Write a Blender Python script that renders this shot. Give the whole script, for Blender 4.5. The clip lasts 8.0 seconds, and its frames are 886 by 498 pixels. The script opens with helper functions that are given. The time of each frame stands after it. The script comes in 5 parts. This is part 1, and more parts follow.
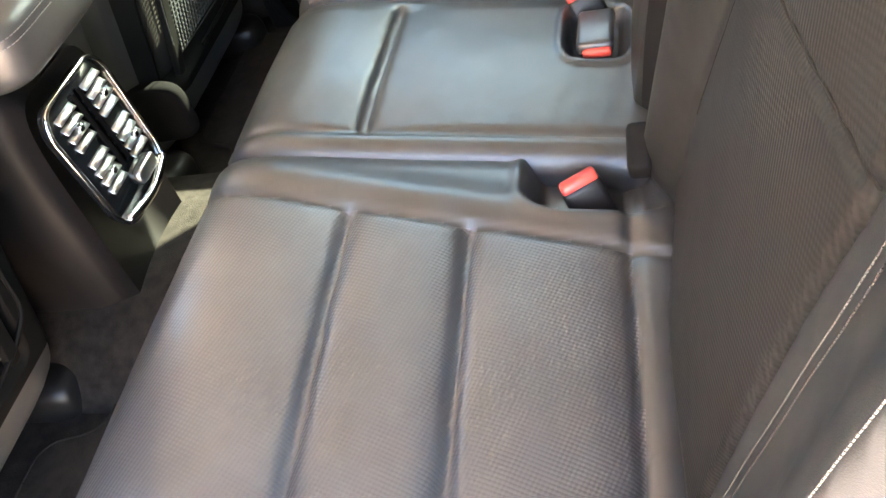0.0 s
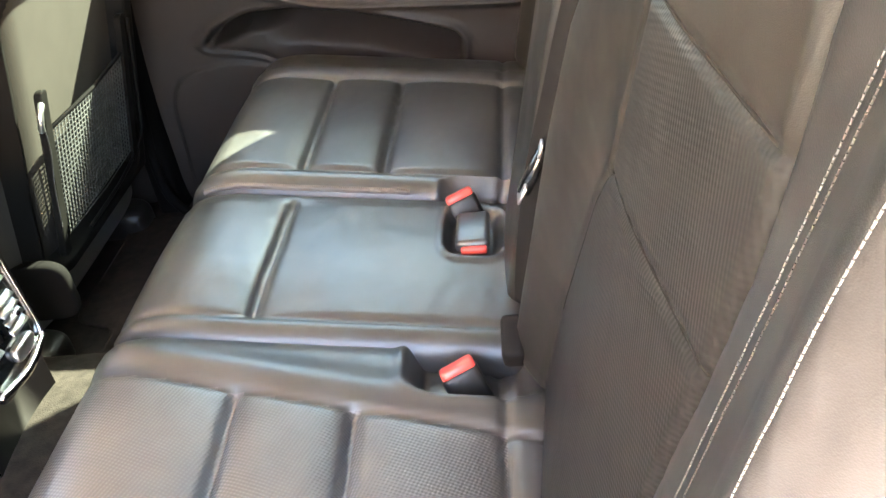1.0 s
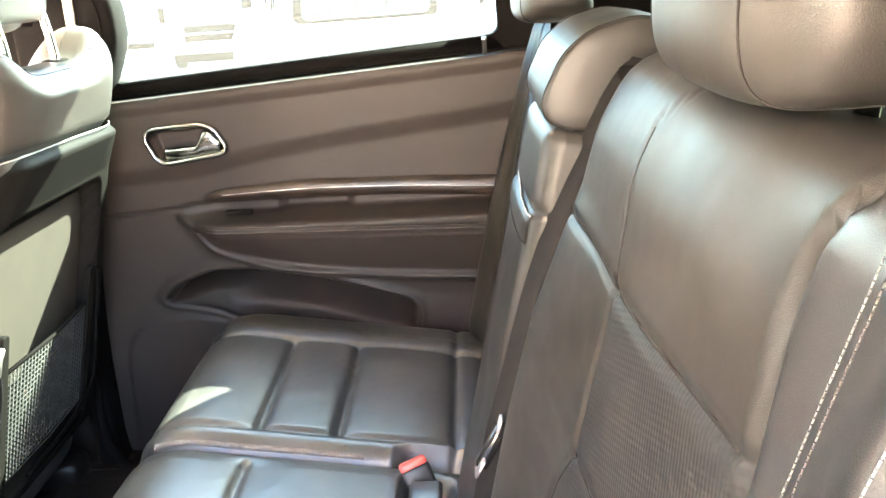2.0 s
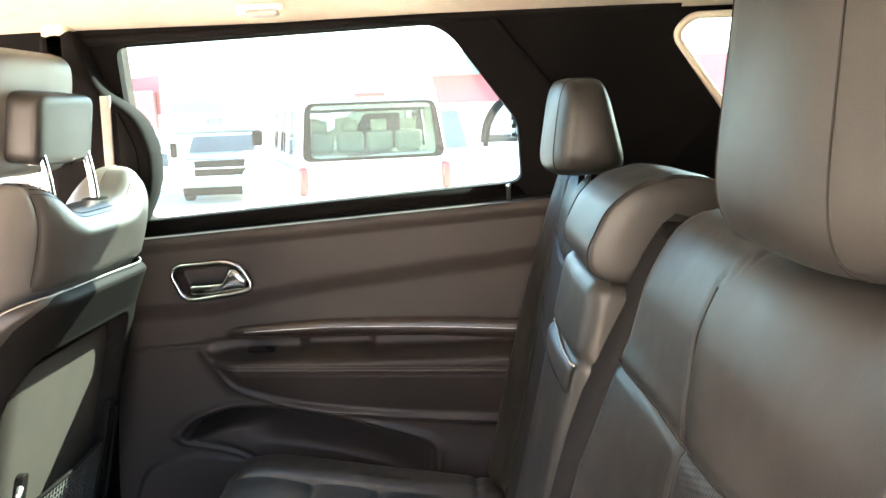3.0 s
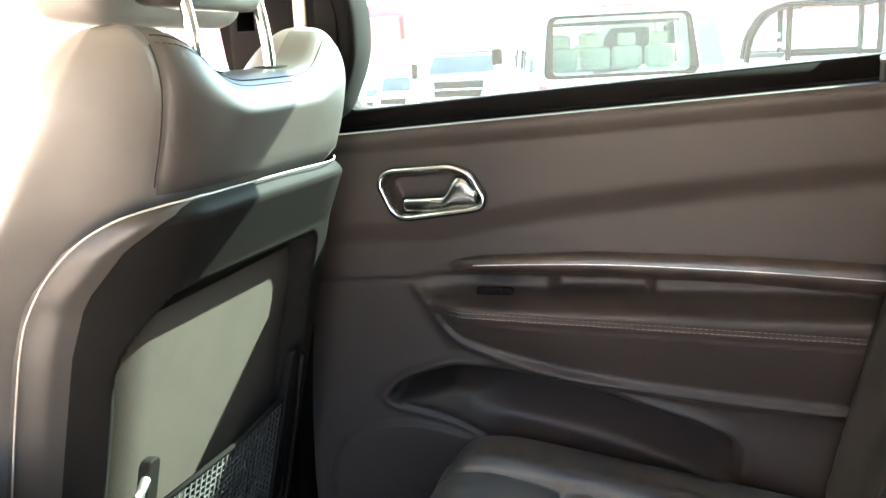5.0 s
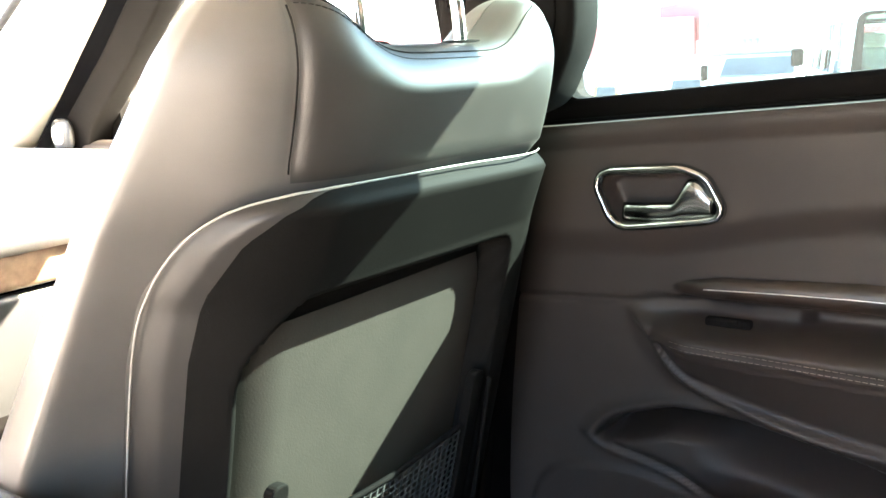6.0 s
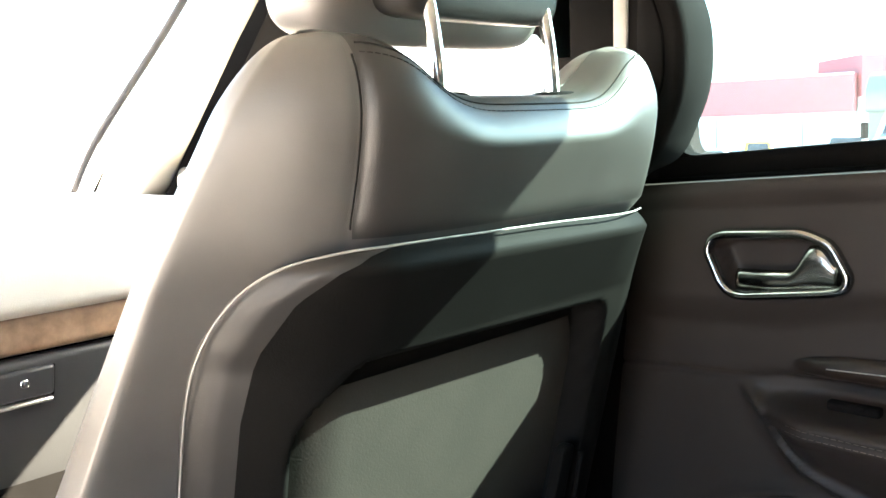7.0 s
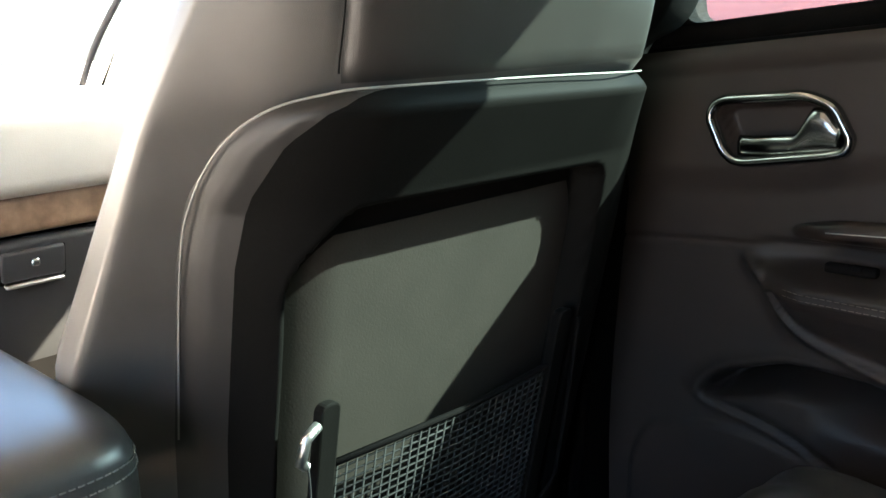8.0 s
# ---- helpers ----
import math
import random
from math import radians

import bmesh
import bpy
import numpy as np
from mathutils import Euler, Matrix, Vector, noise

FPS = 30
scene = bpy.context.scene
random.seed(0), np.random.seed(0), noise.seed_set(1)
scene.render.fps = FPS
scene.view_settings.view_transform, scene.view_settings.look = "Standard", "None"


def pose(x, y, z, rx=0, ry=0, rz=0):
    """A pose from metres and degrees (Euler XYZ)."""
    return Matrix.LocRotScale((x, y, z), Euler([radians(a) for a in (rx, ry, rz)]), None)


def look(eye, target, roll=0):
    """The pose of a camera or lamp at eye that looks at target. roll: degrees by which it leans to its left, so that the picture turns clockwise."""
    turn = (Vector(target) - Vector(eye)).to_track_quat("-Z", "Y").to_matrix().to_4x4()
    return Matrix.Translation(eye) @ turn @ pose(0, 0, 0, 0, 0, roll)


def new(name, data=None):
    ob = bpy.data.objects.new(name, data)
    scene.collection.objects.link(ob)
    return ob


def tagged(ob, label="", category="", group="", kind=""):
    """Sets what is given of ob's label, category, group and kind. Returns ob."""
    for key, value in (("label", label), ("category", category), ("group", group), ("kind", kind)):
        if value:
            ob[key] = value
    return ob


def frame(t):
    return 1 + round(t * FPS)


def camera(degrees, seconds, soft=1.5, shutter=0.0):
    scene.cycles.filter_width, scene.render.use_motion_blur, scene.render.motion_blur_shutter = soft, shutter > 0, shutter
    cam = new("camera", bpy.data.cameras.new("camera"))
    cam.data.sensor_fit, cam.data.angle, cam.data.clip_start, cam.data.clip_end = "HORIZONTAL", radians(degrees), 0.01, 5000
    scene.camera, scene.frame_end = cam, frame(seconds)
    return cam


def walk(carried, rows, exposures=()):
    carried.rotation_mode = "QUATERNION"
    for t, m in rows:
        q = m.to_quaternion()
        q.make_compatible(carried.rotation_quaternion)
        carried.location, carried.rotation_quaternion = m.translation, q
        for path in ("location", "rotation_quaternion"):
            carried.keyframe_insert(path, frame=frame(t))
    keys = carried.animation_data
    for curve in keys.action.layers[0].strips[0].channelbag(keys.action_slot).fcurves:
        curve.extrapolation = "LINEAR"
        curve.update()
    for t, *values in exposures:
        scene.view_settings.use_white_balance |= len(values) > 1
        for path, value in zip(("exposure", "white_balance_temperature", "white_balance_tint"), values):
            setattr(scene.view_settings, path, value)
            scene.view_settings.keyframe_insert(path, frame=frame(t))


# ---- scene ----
cam = camera(53.0, 8.0)
PATH = [
    (0, (0.17, -0.001, 0.963), (-0.374, 1.348, -0.41), -19.3),
    (0.5, (0.168, -0.015, 0.978), (-0.183, 1.462, -0.324), -13.0),
    (1, (0.172, -0.042, 0.996), (-0.068, 1.607, -0.11), -9.4),
    (1.5, (0.16, -0.061, 1.011), (0.035, 1.738, 0.146), -5.5),
    (1.8, (0.148, -0.079, 1.024), (0.076, 1.796, 0.331), -3.4),
    (2, (0.153, -0.071, 1.027), (0.086, 1.835, 0.423), -3.6),
    (2.2, (0.139, -0.096, 1.036), (0.106, 1.834, 0.51), -2.9),
    (3.3, (0.108, -0.055, 1.043), (0.023, 1.922, 0.756), -1.1),
    (3.5, (0.113, -0.002, 1.034), (-0.052, 1.965, 0.711), -0.0),
    (3.6, (0.105, 0.019, 1.023), (-0.101, 1.977, 0.668), 0.2),
    (4, (0.079, 0.106, 0.995), (-0.246, 2.032, 0.564), -0.3),
    (4.2, (0.074, 0.171, 0.978), (-0.268, 2.087, 0.516), -1.2),
    (5.3, (-0.021, 0.47, 0.932), (-0.746, 2.287, 0.515), -3.5),
    (5.5, (-0.018, 0.516, 0.925), (-0.872, 2.281, 0.531), -3.7),
    (6, (0.003, 0.584, 0.908), (-1.118, 2.188, 0.497), -2.9),
    (6.5, (0.004, 0.633, 0.926), (-1.182, 2.204, 0.57), -4.6),
    (7, (0.014, 0.655, 0.904), (-1.359, 2.081, 0.624), -2.4),
    (7.5, (0.017, 0.644, 0.896), (-1.403, 2.009, 0.55), -4.5),
    (8, (0.035, 0.66, 0.853), (-1.351, 2.026, 0.391), -2.9),
]
EXPOSURES = [(0, 6.15, 7500, 14), (1.0, 6.35, 7450, 14), (2.0, 6.67, 7000, 14), (3.5, 5.15, 6500, 12), (4.2, 5.7, 6400, 11), (5.5, 6.0, 6400, 10), (6.5, 5.55, 6100, 7), (7.0, 5.3, 6100, 7), (8.0, 4.65, 6000, 6)]
walk(cam, [(t, look(eye, target, roll)) for t, eye, target, roll in PATH], EXPOSURES)

# ---- world, sun and exposure ----
SUN_TO = Vector((0.86, 1.0, 1.03)).normalized()
world = bpy.data.worlds.new("sky_world")
scene.world = world
world.use_nodes = True
wn = world.node_tree.nodes
sky = wn.new("ShaderNodeTexSky")
sky.sky_type, sky.sun_disc = "NISHITA", False
sky.sun_elevation = math.asin(SUN_TO.z)
sky.sun_rotation = math.atan2(SUN_TO.x, SUN_TO.y)
sky.air_density, sky.dust_density, sky.ozone_density = 1.0, 3.0, 1.2
world.node_tree.links.new(sky.outputs[0], wn["Background"].inputs[0])
wn["Background"].inputs[1].default_value = 0.09
sun = new("sun", bpy.data.lights.new("sun", "SUN"))
sun.data.energy, sun.data.angle, sun.data.color = 5.0, radians(0.55), (1.0, 0.80, 0.60)
sun.matrix_world = look(SUN_TO * 30, (0, 0, 0))


# ---- materials ----
def mat(name, base, rough=0.5, metal=0.0, vary=0.15, scale=8.0, grain=0.0, grain_scale=400.0,
        alt=None, coat=0.0, spec=0.5, kind="noise", emit=None, spread=0.0):
    m = bpy.data.materials.new(name)
    m.use_nodes = True
    nt = m.node_tree
    n, l = nt.nodes, nt.links
    b = n["Principled BSDF"]
    b.inputs["Roughness"].default_value = rough
    b.inputs["Metallic"].default_value = metal
    b.inputs["Coat Weight"].default_value = coat
    b.inputs["Coat Roughness"].default_value = 0.12 if rough < 0.3 else 0.27
    b.inputs["Specular IOR Level"].default_value = spec
    tc = n.new("ShaderNodeTexCoord")
    nz = n.new("ShaderNodeTexNoise")
    nz.inputs["Scale"].default_value = scale
    nz.inputs["Detail"].default_value = 6
    l.new(tc.outputs["Object"], nz.inputs["Vector"])
    ramp = n.new("ShaderNodeValToRGB")
    a = alt or tuple(min(1.0, c * (1 + vary)) for c in base)
    lo = base if alt else tuple(c * (1 - vary) for c in base)
    ramp.color_ramp.elements[0].position, ramp.color_ramp.elements[1].position = 0.3, 0.7
    ramp.color_ramp.elements[0].color = (*lo, 1)
    ramp.color_ramp.elements[1].color = (*a, 1)
    l.new(nz.outputs["Fac"], ramp.inputs["Fac"])
    l.new(ramp.outputs["Color"], b.inputs["Base Color"])
    if spread:
        mr = n.new("ShaderNodeMapRange")
        mr.inputs["From Min"].default_value, mr.inputs["From Max"].default_value = 0.3, 0.7
        mr.inputs["To Min"].default_value, mr.inputs["To Max"].default_value = rough - spread, rough + spread
        l.new(nz.outputs["Fac"], mr.inputs["Value"])
        l.new(mr.outputs["Result"], b.inputs["Roughness"])
    if grain:
        bump = n.new("ShaderNodeBump")
        bump.inputs["Strength"].default_value = grain
        bump.inputs["Distance"].default_value = 0.001
        if kind == "noise":
            g = n.new("ShaderNodeTexNoise")
            g.inputs["Scale"].default_value, g.inputs["Detail"].default_value = grain_scale, 3
            l.new(tc.outputs["Object"], g.inputs["Vector"])
            l.new(g.outputs["Fac"], bump.inputs["Height"])
        elif kind == "cells":
            g = n.new("ShaderNodeTexVoronoi")
            g.inputs["Scale"].default_value = grain_scale
            l.new(tc.outputs["Object"], g.inputs["Vector"])
            l.new(g.outputs["Distance"], bump.inputs["Height"])
        else:  # a woven or punched lattice of dots, grain_scale dots a metre, laid in the mesh's UV map
            uv = n.new("ShaderNodeUVMap")
            uv.uv_map = "UVMap"
            mp = n.new("ShaderNodeVectorMath")
            mp.operation = "SCALE"
            mp.inputs["Scale"].default_value = grain_scale * math.pi * 0.632
            l.new(uv.outputs["UV"], mp.inputs[0])
            sx = n.new("ShaderNodeSeparateXYZ")
            l.new(mp.outputs["Vector"], sx.inputs[0])
            add, sub = n.new("ShaderNodeMath"), n.new("ShaderNodeMath")
            for q, first, other, k in ((add, "X", "Y", 2.0), (sub, "Y", "X", -2.0)):
                q.operation = "MULTIPLY_ADD"
                l.new(sx.outputs[first], q.inputs[0])
                q.inputs[1].default_value = k
                l.new(sx.outputs[other], q.inputs[2])
            s1, s2, mul = n.new("ShaderNodeMath"), n.new("ShaderNodeMath"), n.new("ShaderNodeMath")
            s1.operation = s2.operation = "SINE"
            mul.operation = "MULTIPLY"
            l.new(add.outputs[0], s1.inputs[0])
            l.new(sub.outputs[0], s2.inputs[0])
            l.new(s1.outputs[0], mul.inputs[0])
            l.new(s2.outputs[0], mul.inputs[1])
            l.new(mul.outputs[0], bump.inputs["Height"])
        l.new(bump.outputs["Normal"], b.inputs["Normal"])
    if emit:
        b.inputs["Emission Color"].default_value = (*emit[:3], 1)
        b.inputs["Emission Strength"].default_value = emit[3]
    return m


def glass_mat(name, tint, alpha, dust=0.010):
    """Thin clear pane: mostly see-through, with a mirror gloss and a film of dust."""
    m = bpy.data.materials.new(name)
    m.use_nodes = True
    nt = m.node_tree
    n, l = nt.nodes, nt.links
    out = n["Material Output"]
    n.remove(n["Principled BSDF"])
    tr, gl, mx, fr = (n.new("ShaderNodeBsdfTransparent"), n.new("ShaderNodeBsdfGlossy"),
                      n.new("ShaderNodeMixShader"), n.new("ShaderNodeFresnel"))
    tr.inputs["Color"].default_value = (*tint, 1)
    gl.inputs["Roughness"].default_value = 0.02
    fr.inputs["IOR"].default_value = alpha
    l.new(fr.outputs[0], mx.inputs[0])
    l.new(tr.outputs[0], mx.inputs[1])
    l.new(gl.outputs[0], mx.inputs[2])
    film, veil = n.new("ShaderNodeMixShader"), n.new("ShaderNodeBsdfTranslucent")
    veil.inputs["Color"].default_value = (0.9, 0.9, 0.88, 1)
    film.inputs[0].default_value = dust
    l.new(mx.outputs[0], film.inputs[1])
    l.new(veil.outputs[0], film.inputs[2])
    l.new(film.outputs[0], out.inputs["Surface"])
    return m


# Rear seat leather in copies: light painted into cushions, shade into backs.
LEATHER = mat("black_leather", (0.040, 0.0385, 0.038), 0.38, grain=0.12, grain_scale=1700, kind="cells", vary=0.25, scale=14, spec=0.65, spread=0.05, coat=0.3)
PERF_LIT = mat("lit_perforated_leather", (0.066, 0.060, 0.058), 0.40, grain=0.28, grain_scale=280, kind="dots", vary=0.2, scale=14, spec=0.8, coat=0.6)
# Front seat leather: light painted into the sides, shade into the rear cover.
LIT_LEATHER = mat("lit_side_leather", (0.094, 0.087, 0.080), 0.42, grain=0.10, grain_scale=1500, kind="cells", vary=0.18, scale=10, spec=0.55, spread=0.05)
# Stands in for light on the shell's curved left edge.
LIT_EDGE = mat("lit_edge_strip", (0.025, 0.0228, 0.0208), 0.45, grain=0.10, grain_scale=1500, kind="cells", vary=0.15, scale=10, spec=0.4)
SHADED_COVER = mat("shaded_cover_leather", (0.029, 0.0265, 0.0238), 0.40, grain=0.10, grain_scale=1500, kind="cells", vary=0.2, scale=10, spec=0.6, spread=0.05)
SHADED_LEATHER = mat("shaded_black_leather", (0.0188, 0.0174, 0.0158), 0.40, grain=0.12, grain_scale=1500, kind="cells", vary=0.25, scale=12, spec=0.28, spread=0.06)
BOLSTER_LEATHER = mat("shaded_bolster_leather", (0.023, 0.0225, 0.0225), 0.34, grain=0.12, grain_scale=1500, kind="cells", vary=0.25, scale=12, spec=0.5, spread=0.06, coat=0.25)
PERF_SHADED = mat("shaded_perforated_back_leather", (0.013, 0.0122, 0.0115), 0.50, grain=0.18, grain_scale=260, kind="dots", vary=0.2, scale=12, spec=0.28)
CONSOLE = mat("brown_black_console_plastic", (0.010, 0.0085, 0.008), 0.42, grain=0.2, grain_scale=800, vary=0.2, scale=9, spec=0.4)
TRIM = mat("dark_door_plastic", (0.0250, 0.0193, 0.0168), 0.52, grain=0.2, grain_scale=700, vary=0.15, scale=6, spec=0.25)
TRIM_BLACK = mat("black_plastic", (0.0050, 0.0045, 0.0044), 0.90, spec=0.05, grain=0.2, grain_scale=600, vary=0.2)
PIANO = mat("gloss_black_plastic", (0.010, 0.010, 0.010), 0.14, vary=0.2, coat=0.6)
CARPET = mat("dark_carpet", (0.022, 0.0175, 0.015), 0.95, grain=1.0, grain_scale=450, vary=0.35, scale=60, spec=0.1)
FELT = mat("grey_pocket_board", (0.0245, 0.0205, 0.0167), 0.85, grain=0.18, grain_scale=500, vary=0.1, scale=18, spec=0.2)
SHELL = mat("seat_back_shell", (0.0070, 0.0066, 0.0061), 0.58, grain=0.2, grain_scale=700, vary=0.12, scale=8, spec=0.025)
CHROME = mat("chrome", (0.80, 0.80, 0.80), 0.12, 1.0, vary=0.05)
DARK_CHROME = mat("dull_chrome", (0.40, 0.39, 0.38), 0.17, 1.0, vary=0.12, scale=40)
SATIN = mat("satin_chrome", (0.66, 0.65, 0.64), 0.36, 1.0, vary=0.06)
STITCH = mat("light_thread", (0.130, 0.126, 0.120), 0.7, vary=0.15, scale=300)
THREAD = mat("brown_thread", (0.17, 0.14, 0.12), 0.7, vary=0.1)
THREAD_GREY = mat("grey_thread", (0.06, 0.055, 0.05), 0.8, vary=0.15, scale=300)
BROWN_PIPING = mat("brown_ribbed_piping", (0.15, 0.115, 0.095), 0.5, vary=0.15, scale=60, spec=0.5)
THREAD_DARK = mat("dark_thread", (0.014, 0.013, 0.012), 0.9, vary=0.1, spec=0.1)
PIPING = mat("pale_piping", (0.27, 0.26, 0.24), 0.55, vary=0.12, scale=40)
RED = mat("red_button", (0.70, 0.075, 0.060), 0.35, vary=0.06)
BELT = mat("seat_belt_webbing", (0.0075, 0.0065, 0.006), 0.8, grain=0.3, grain_scale=1600, vary=0.15, scale=80, spec=0.2)
HEADLINER = mat("beige_headliner", (0.62, 0.56, 0.46), 0.95, grain=0.5, grain_scale=600, vary=0.06, scale=30, spec=0.1)
WOOD = mat("burl_wood_veneer", (0.17, 0.105, 0.065), 0.3, vary=0.5, scale=45, coat=0.7, alt=(0.34, 0.23, 0.15))
WOOD_DARK = mat("dark_wood_veneer", (0.010, 0.007, 0.006), 0.40, scale=30, coat=0.1, alt=(0.030, 0.019, 0.014), spec=0.4)
DASH = mat("grey_dashboard", (0.66, 0.63, 0.58), 0.6, grain=0.3, grain_scale=600, vary=0.1, scale=7)
GLOVE = mat("grey_glove_box_plastic", (0.045, 0.045, 0.048), 0.36, grain=0.3, grain_scale=600, vary=0.1, scale=7)
GLASS = glass_mat("clear_glass", (0.90, 0.93, 0.91), 1.12)
TINTED = glass_mat("tinted_glass", (0.455, 0.565, 0.585), 1.12, 0.005)
WINDSCREEN = glass_mat("windscreen_glass", (0.80, 0.82, 0.80), 1.04, 0.0)
PRIVACY = glass_mat("dark_privacy_glass", (0.11, 0.14, 0.13), 1.12, 0.002)
DARK_GLASS = mat("dark_vehicle_glass", (0.05, 0.06, 0.06), 0.08, vary=0.4, scale=1.5, coat=0.5)
WHITE_PAINT = mat("white_car_paint", (0.78, 0.79, 0.80), 0.25, vary=0.04, scale=2, coat=0.6)
TRUCK_PAINT = mat("off_white_truck_paint", (0.20, 0.205, 0.175), 0.4, vary=0.08, scale=1.5, coat=0.3)
GREY_PAINT = mat("grey_car_paint", (0.25, 0.26, 0.27), 0.25, vary=0.08, scale=2, coat=0.6)
YELLOW_PAINT = mat("yellow_paint", (0.80, 0.50, 0.05), 0.35, vary=0.06)
LAMP_RED = mat("red_lamp_lens", (0.45, 0.02, 0.016), 0.2, vary=0.1, coat=0.5)
RUBBER = mat("black_rubber", (0.012, 0.012, 0.0122), 0.8, vary=0.25, scale=20)
WALL_WHITE = mat("pale_wall_paint", (0.72, 0.71, 0.69), 0.85, vary=0.06, scale=0.6)
WALL_RED = mat("red_wall_paint", (0.46, 0.11, 0.125), 0.8, vary=0.08, scale=0.5)
ROOF_GREY = mat("weathered_roof_sheet", (0.20, 0.24, 0.225), 0.7, vary=0.2, scale=1.2)
GROUND = mat("pale_yard_concrete", (0.50, 0.46, 0.405), 0.9, vary=0.2, scale=0.7, grain=0.6, grain_scale=60)
BUCKLE = mat("grey_buckle_plastic", (0.045, 0.046, 0.048), 0.32, grain=0.1, grain_scale=900, vary=0.15, coat=0.3)
SEAT_BEIGE = mat("pale_van_seat_cloth", (0.42, 0.41, 0.37), 0.9, vary=0.12, scale=6)
BODY = mat("car_body_paint", (0.10, 0.10, 0.11), 0.3, vary=0.06, coat=0.6)


# ---- mesh helpers ----
def link(name, bm, material, parent=None, label="", smooth=True):
    me = bpy.data.meshes.new(name)
    bm.normal_update()
    lay = bm.verts.layers.float_vector.get("lie")
    lie = [v[lay].copy() for v in bm.verts] if lay else None
    bm.to_mesh(me)
    bm.free()
    me.materials.append(material)
    if smooth:
        me.shade_smooth()
    if lie:
        me.normals_split_custom_set_from_vertices(lie)
    ob = new(name, me)
    if parent is not None:
        ob.parent = parent
    if label:
        ob["label"] = label
    return ob


def part(name, bm, material, parent, label="", smooth=True):
    return link(name, bm, material, parent, label, smooth)


def thing(name, label, category, group="", kind="", at=(0, 0, 0)):
    ob = new(name)
    ob.location = at
    ob.empty_display_size = 0.05
    return tagged(ob, label, category, group, kind)


def grid(P, wrap_u=False, wrap_v=False, uv=None, cap=False, keep=None, lie=None):
    """A bmesh from an array of points [i][j]; uv: an array of (u, v) alike."""
    bm = bmesh.new()
    nu, nv = len(P), len(P[0])
    vl = bm.verts.layers.float_vector.new("lie") if lie else None
    lay = bm.loops.layers.uv.new("UVMap") if uv is not None else None
    V = [[bm.verts.new(P[i][j]) for j in range(nv)] for i in range(nu)]
    if lie:
        for i in range(nu):
            for j in range(nv):
                V[i][j][vl] = lie[i][j]
    for i in range(nu if wrap_u else nu - 1):
        for j in range(nv if wrap_v else nv - 1):
            a, b = (i + 1) % nu, (j + 1) % nv
            if keep and not keep(i, j):
                continue
            try:
                f = bm.faces.new((V[i][j], V[a][j], V[a][b], V[i][b]))
            except ValueError:
                continue
            if lay:
                for lp, (p, q) in zip(f.loops, ((i, j), (a, j), (a, b), (i, b))):
                    lp[lay].uv = uv[p][q]
    if keep:
        bmesh.ops.delete(bm, geom=[v for v in bm.verts if not v.link_faces], context="VERTS")
    if cap:
        for row in (V[0], V[-1]):
            if len(set(row)) > 2:
                bm.faces.new(row)
    return bm


def tube(pts, r, n=8, closed=False, flat=1.0):
    """A round bar along points; flat: its second radius over its first."""
    pts = [Vector(p) for p in pts]
    rows, up = [], None
    for i, p in enumerate(pts):
        if closed:
            d = pts[(i + 1) % len(pts)] - pts[i - 1]
        else:
            d = pts[min(i + 1, len(pts) - 1)] - pts[max(i - 1, 0)]
        d.normalize()
        if up is None:
            up = Vector((0, 0, 1)) if abs(d.z) < 0.9 else Vector((1, 0, 0))
        a = d.cross(up).normalized()
        up = a.cross(d).normalized()
        rows.append([p + a * (r * math.cos(k * math.tau / n)) + up * (r * flat * math.sin(k * math.tau / n)) for k in range(n)])
    return grid(rows, wrap_u=closed, wrap_v=True, cap=not closed)


def spline(pts, n=10):
    """A smooth line (Catmull-Rom) through points."""
    pts = [Vector(p) for p in pts]
    out = []
    for i in range(len(pts) - 1):
        a, b, c, d = pts[max(i - 1, 0)], pts[i], pts[i + 1], pts[min(i + 2, len(pts) - 1)]
        for k in range(n):
            t = k / n
            out.append(0.5 * (2 * b + (c - a) * t + (2 * a - 5 * b + 4 * c - d) * t * t + (3 * b - a - 3 * c + d) * t ** 3))
    return out + [pts[-1]]


def rbox(cx, cy, cz, sx, sy, sz, r=0.005, seg=2, m=None):
    """A box with rounded edges, centre and sizes given."""
    bm = bmesh.new()
    bmesh.ops.create_cube(bm, size=1)
    bmesh.ops.scale(bm, vec=(sx, sy, sz), verts=bm.verts)
    if r:
        bmesh.ops.bevel(bm, geom=bm.edges[:], offset=min(r, 0.49 * min(sx, sy, sz)), segments=seg, profile=0.5, affect="EDGES")
    if m is not None:
        bmesh.ops.transform(bm, matrix=m, verts=bm.verts)
    bmesh.ops.translate(bm, vec=(cx, cy, cz), verts=bm.verts)
    return bm


def join(*bms):
    """One bmesh out of several."""
    me = bpy.data.meshes.new("joined")
    out = bmesh.new()
    for b in bms:
        b.to_mesh(me)
        b.free()
        out.from_mesh(me)
    bpy.data.meshes.remove(me)
    return out


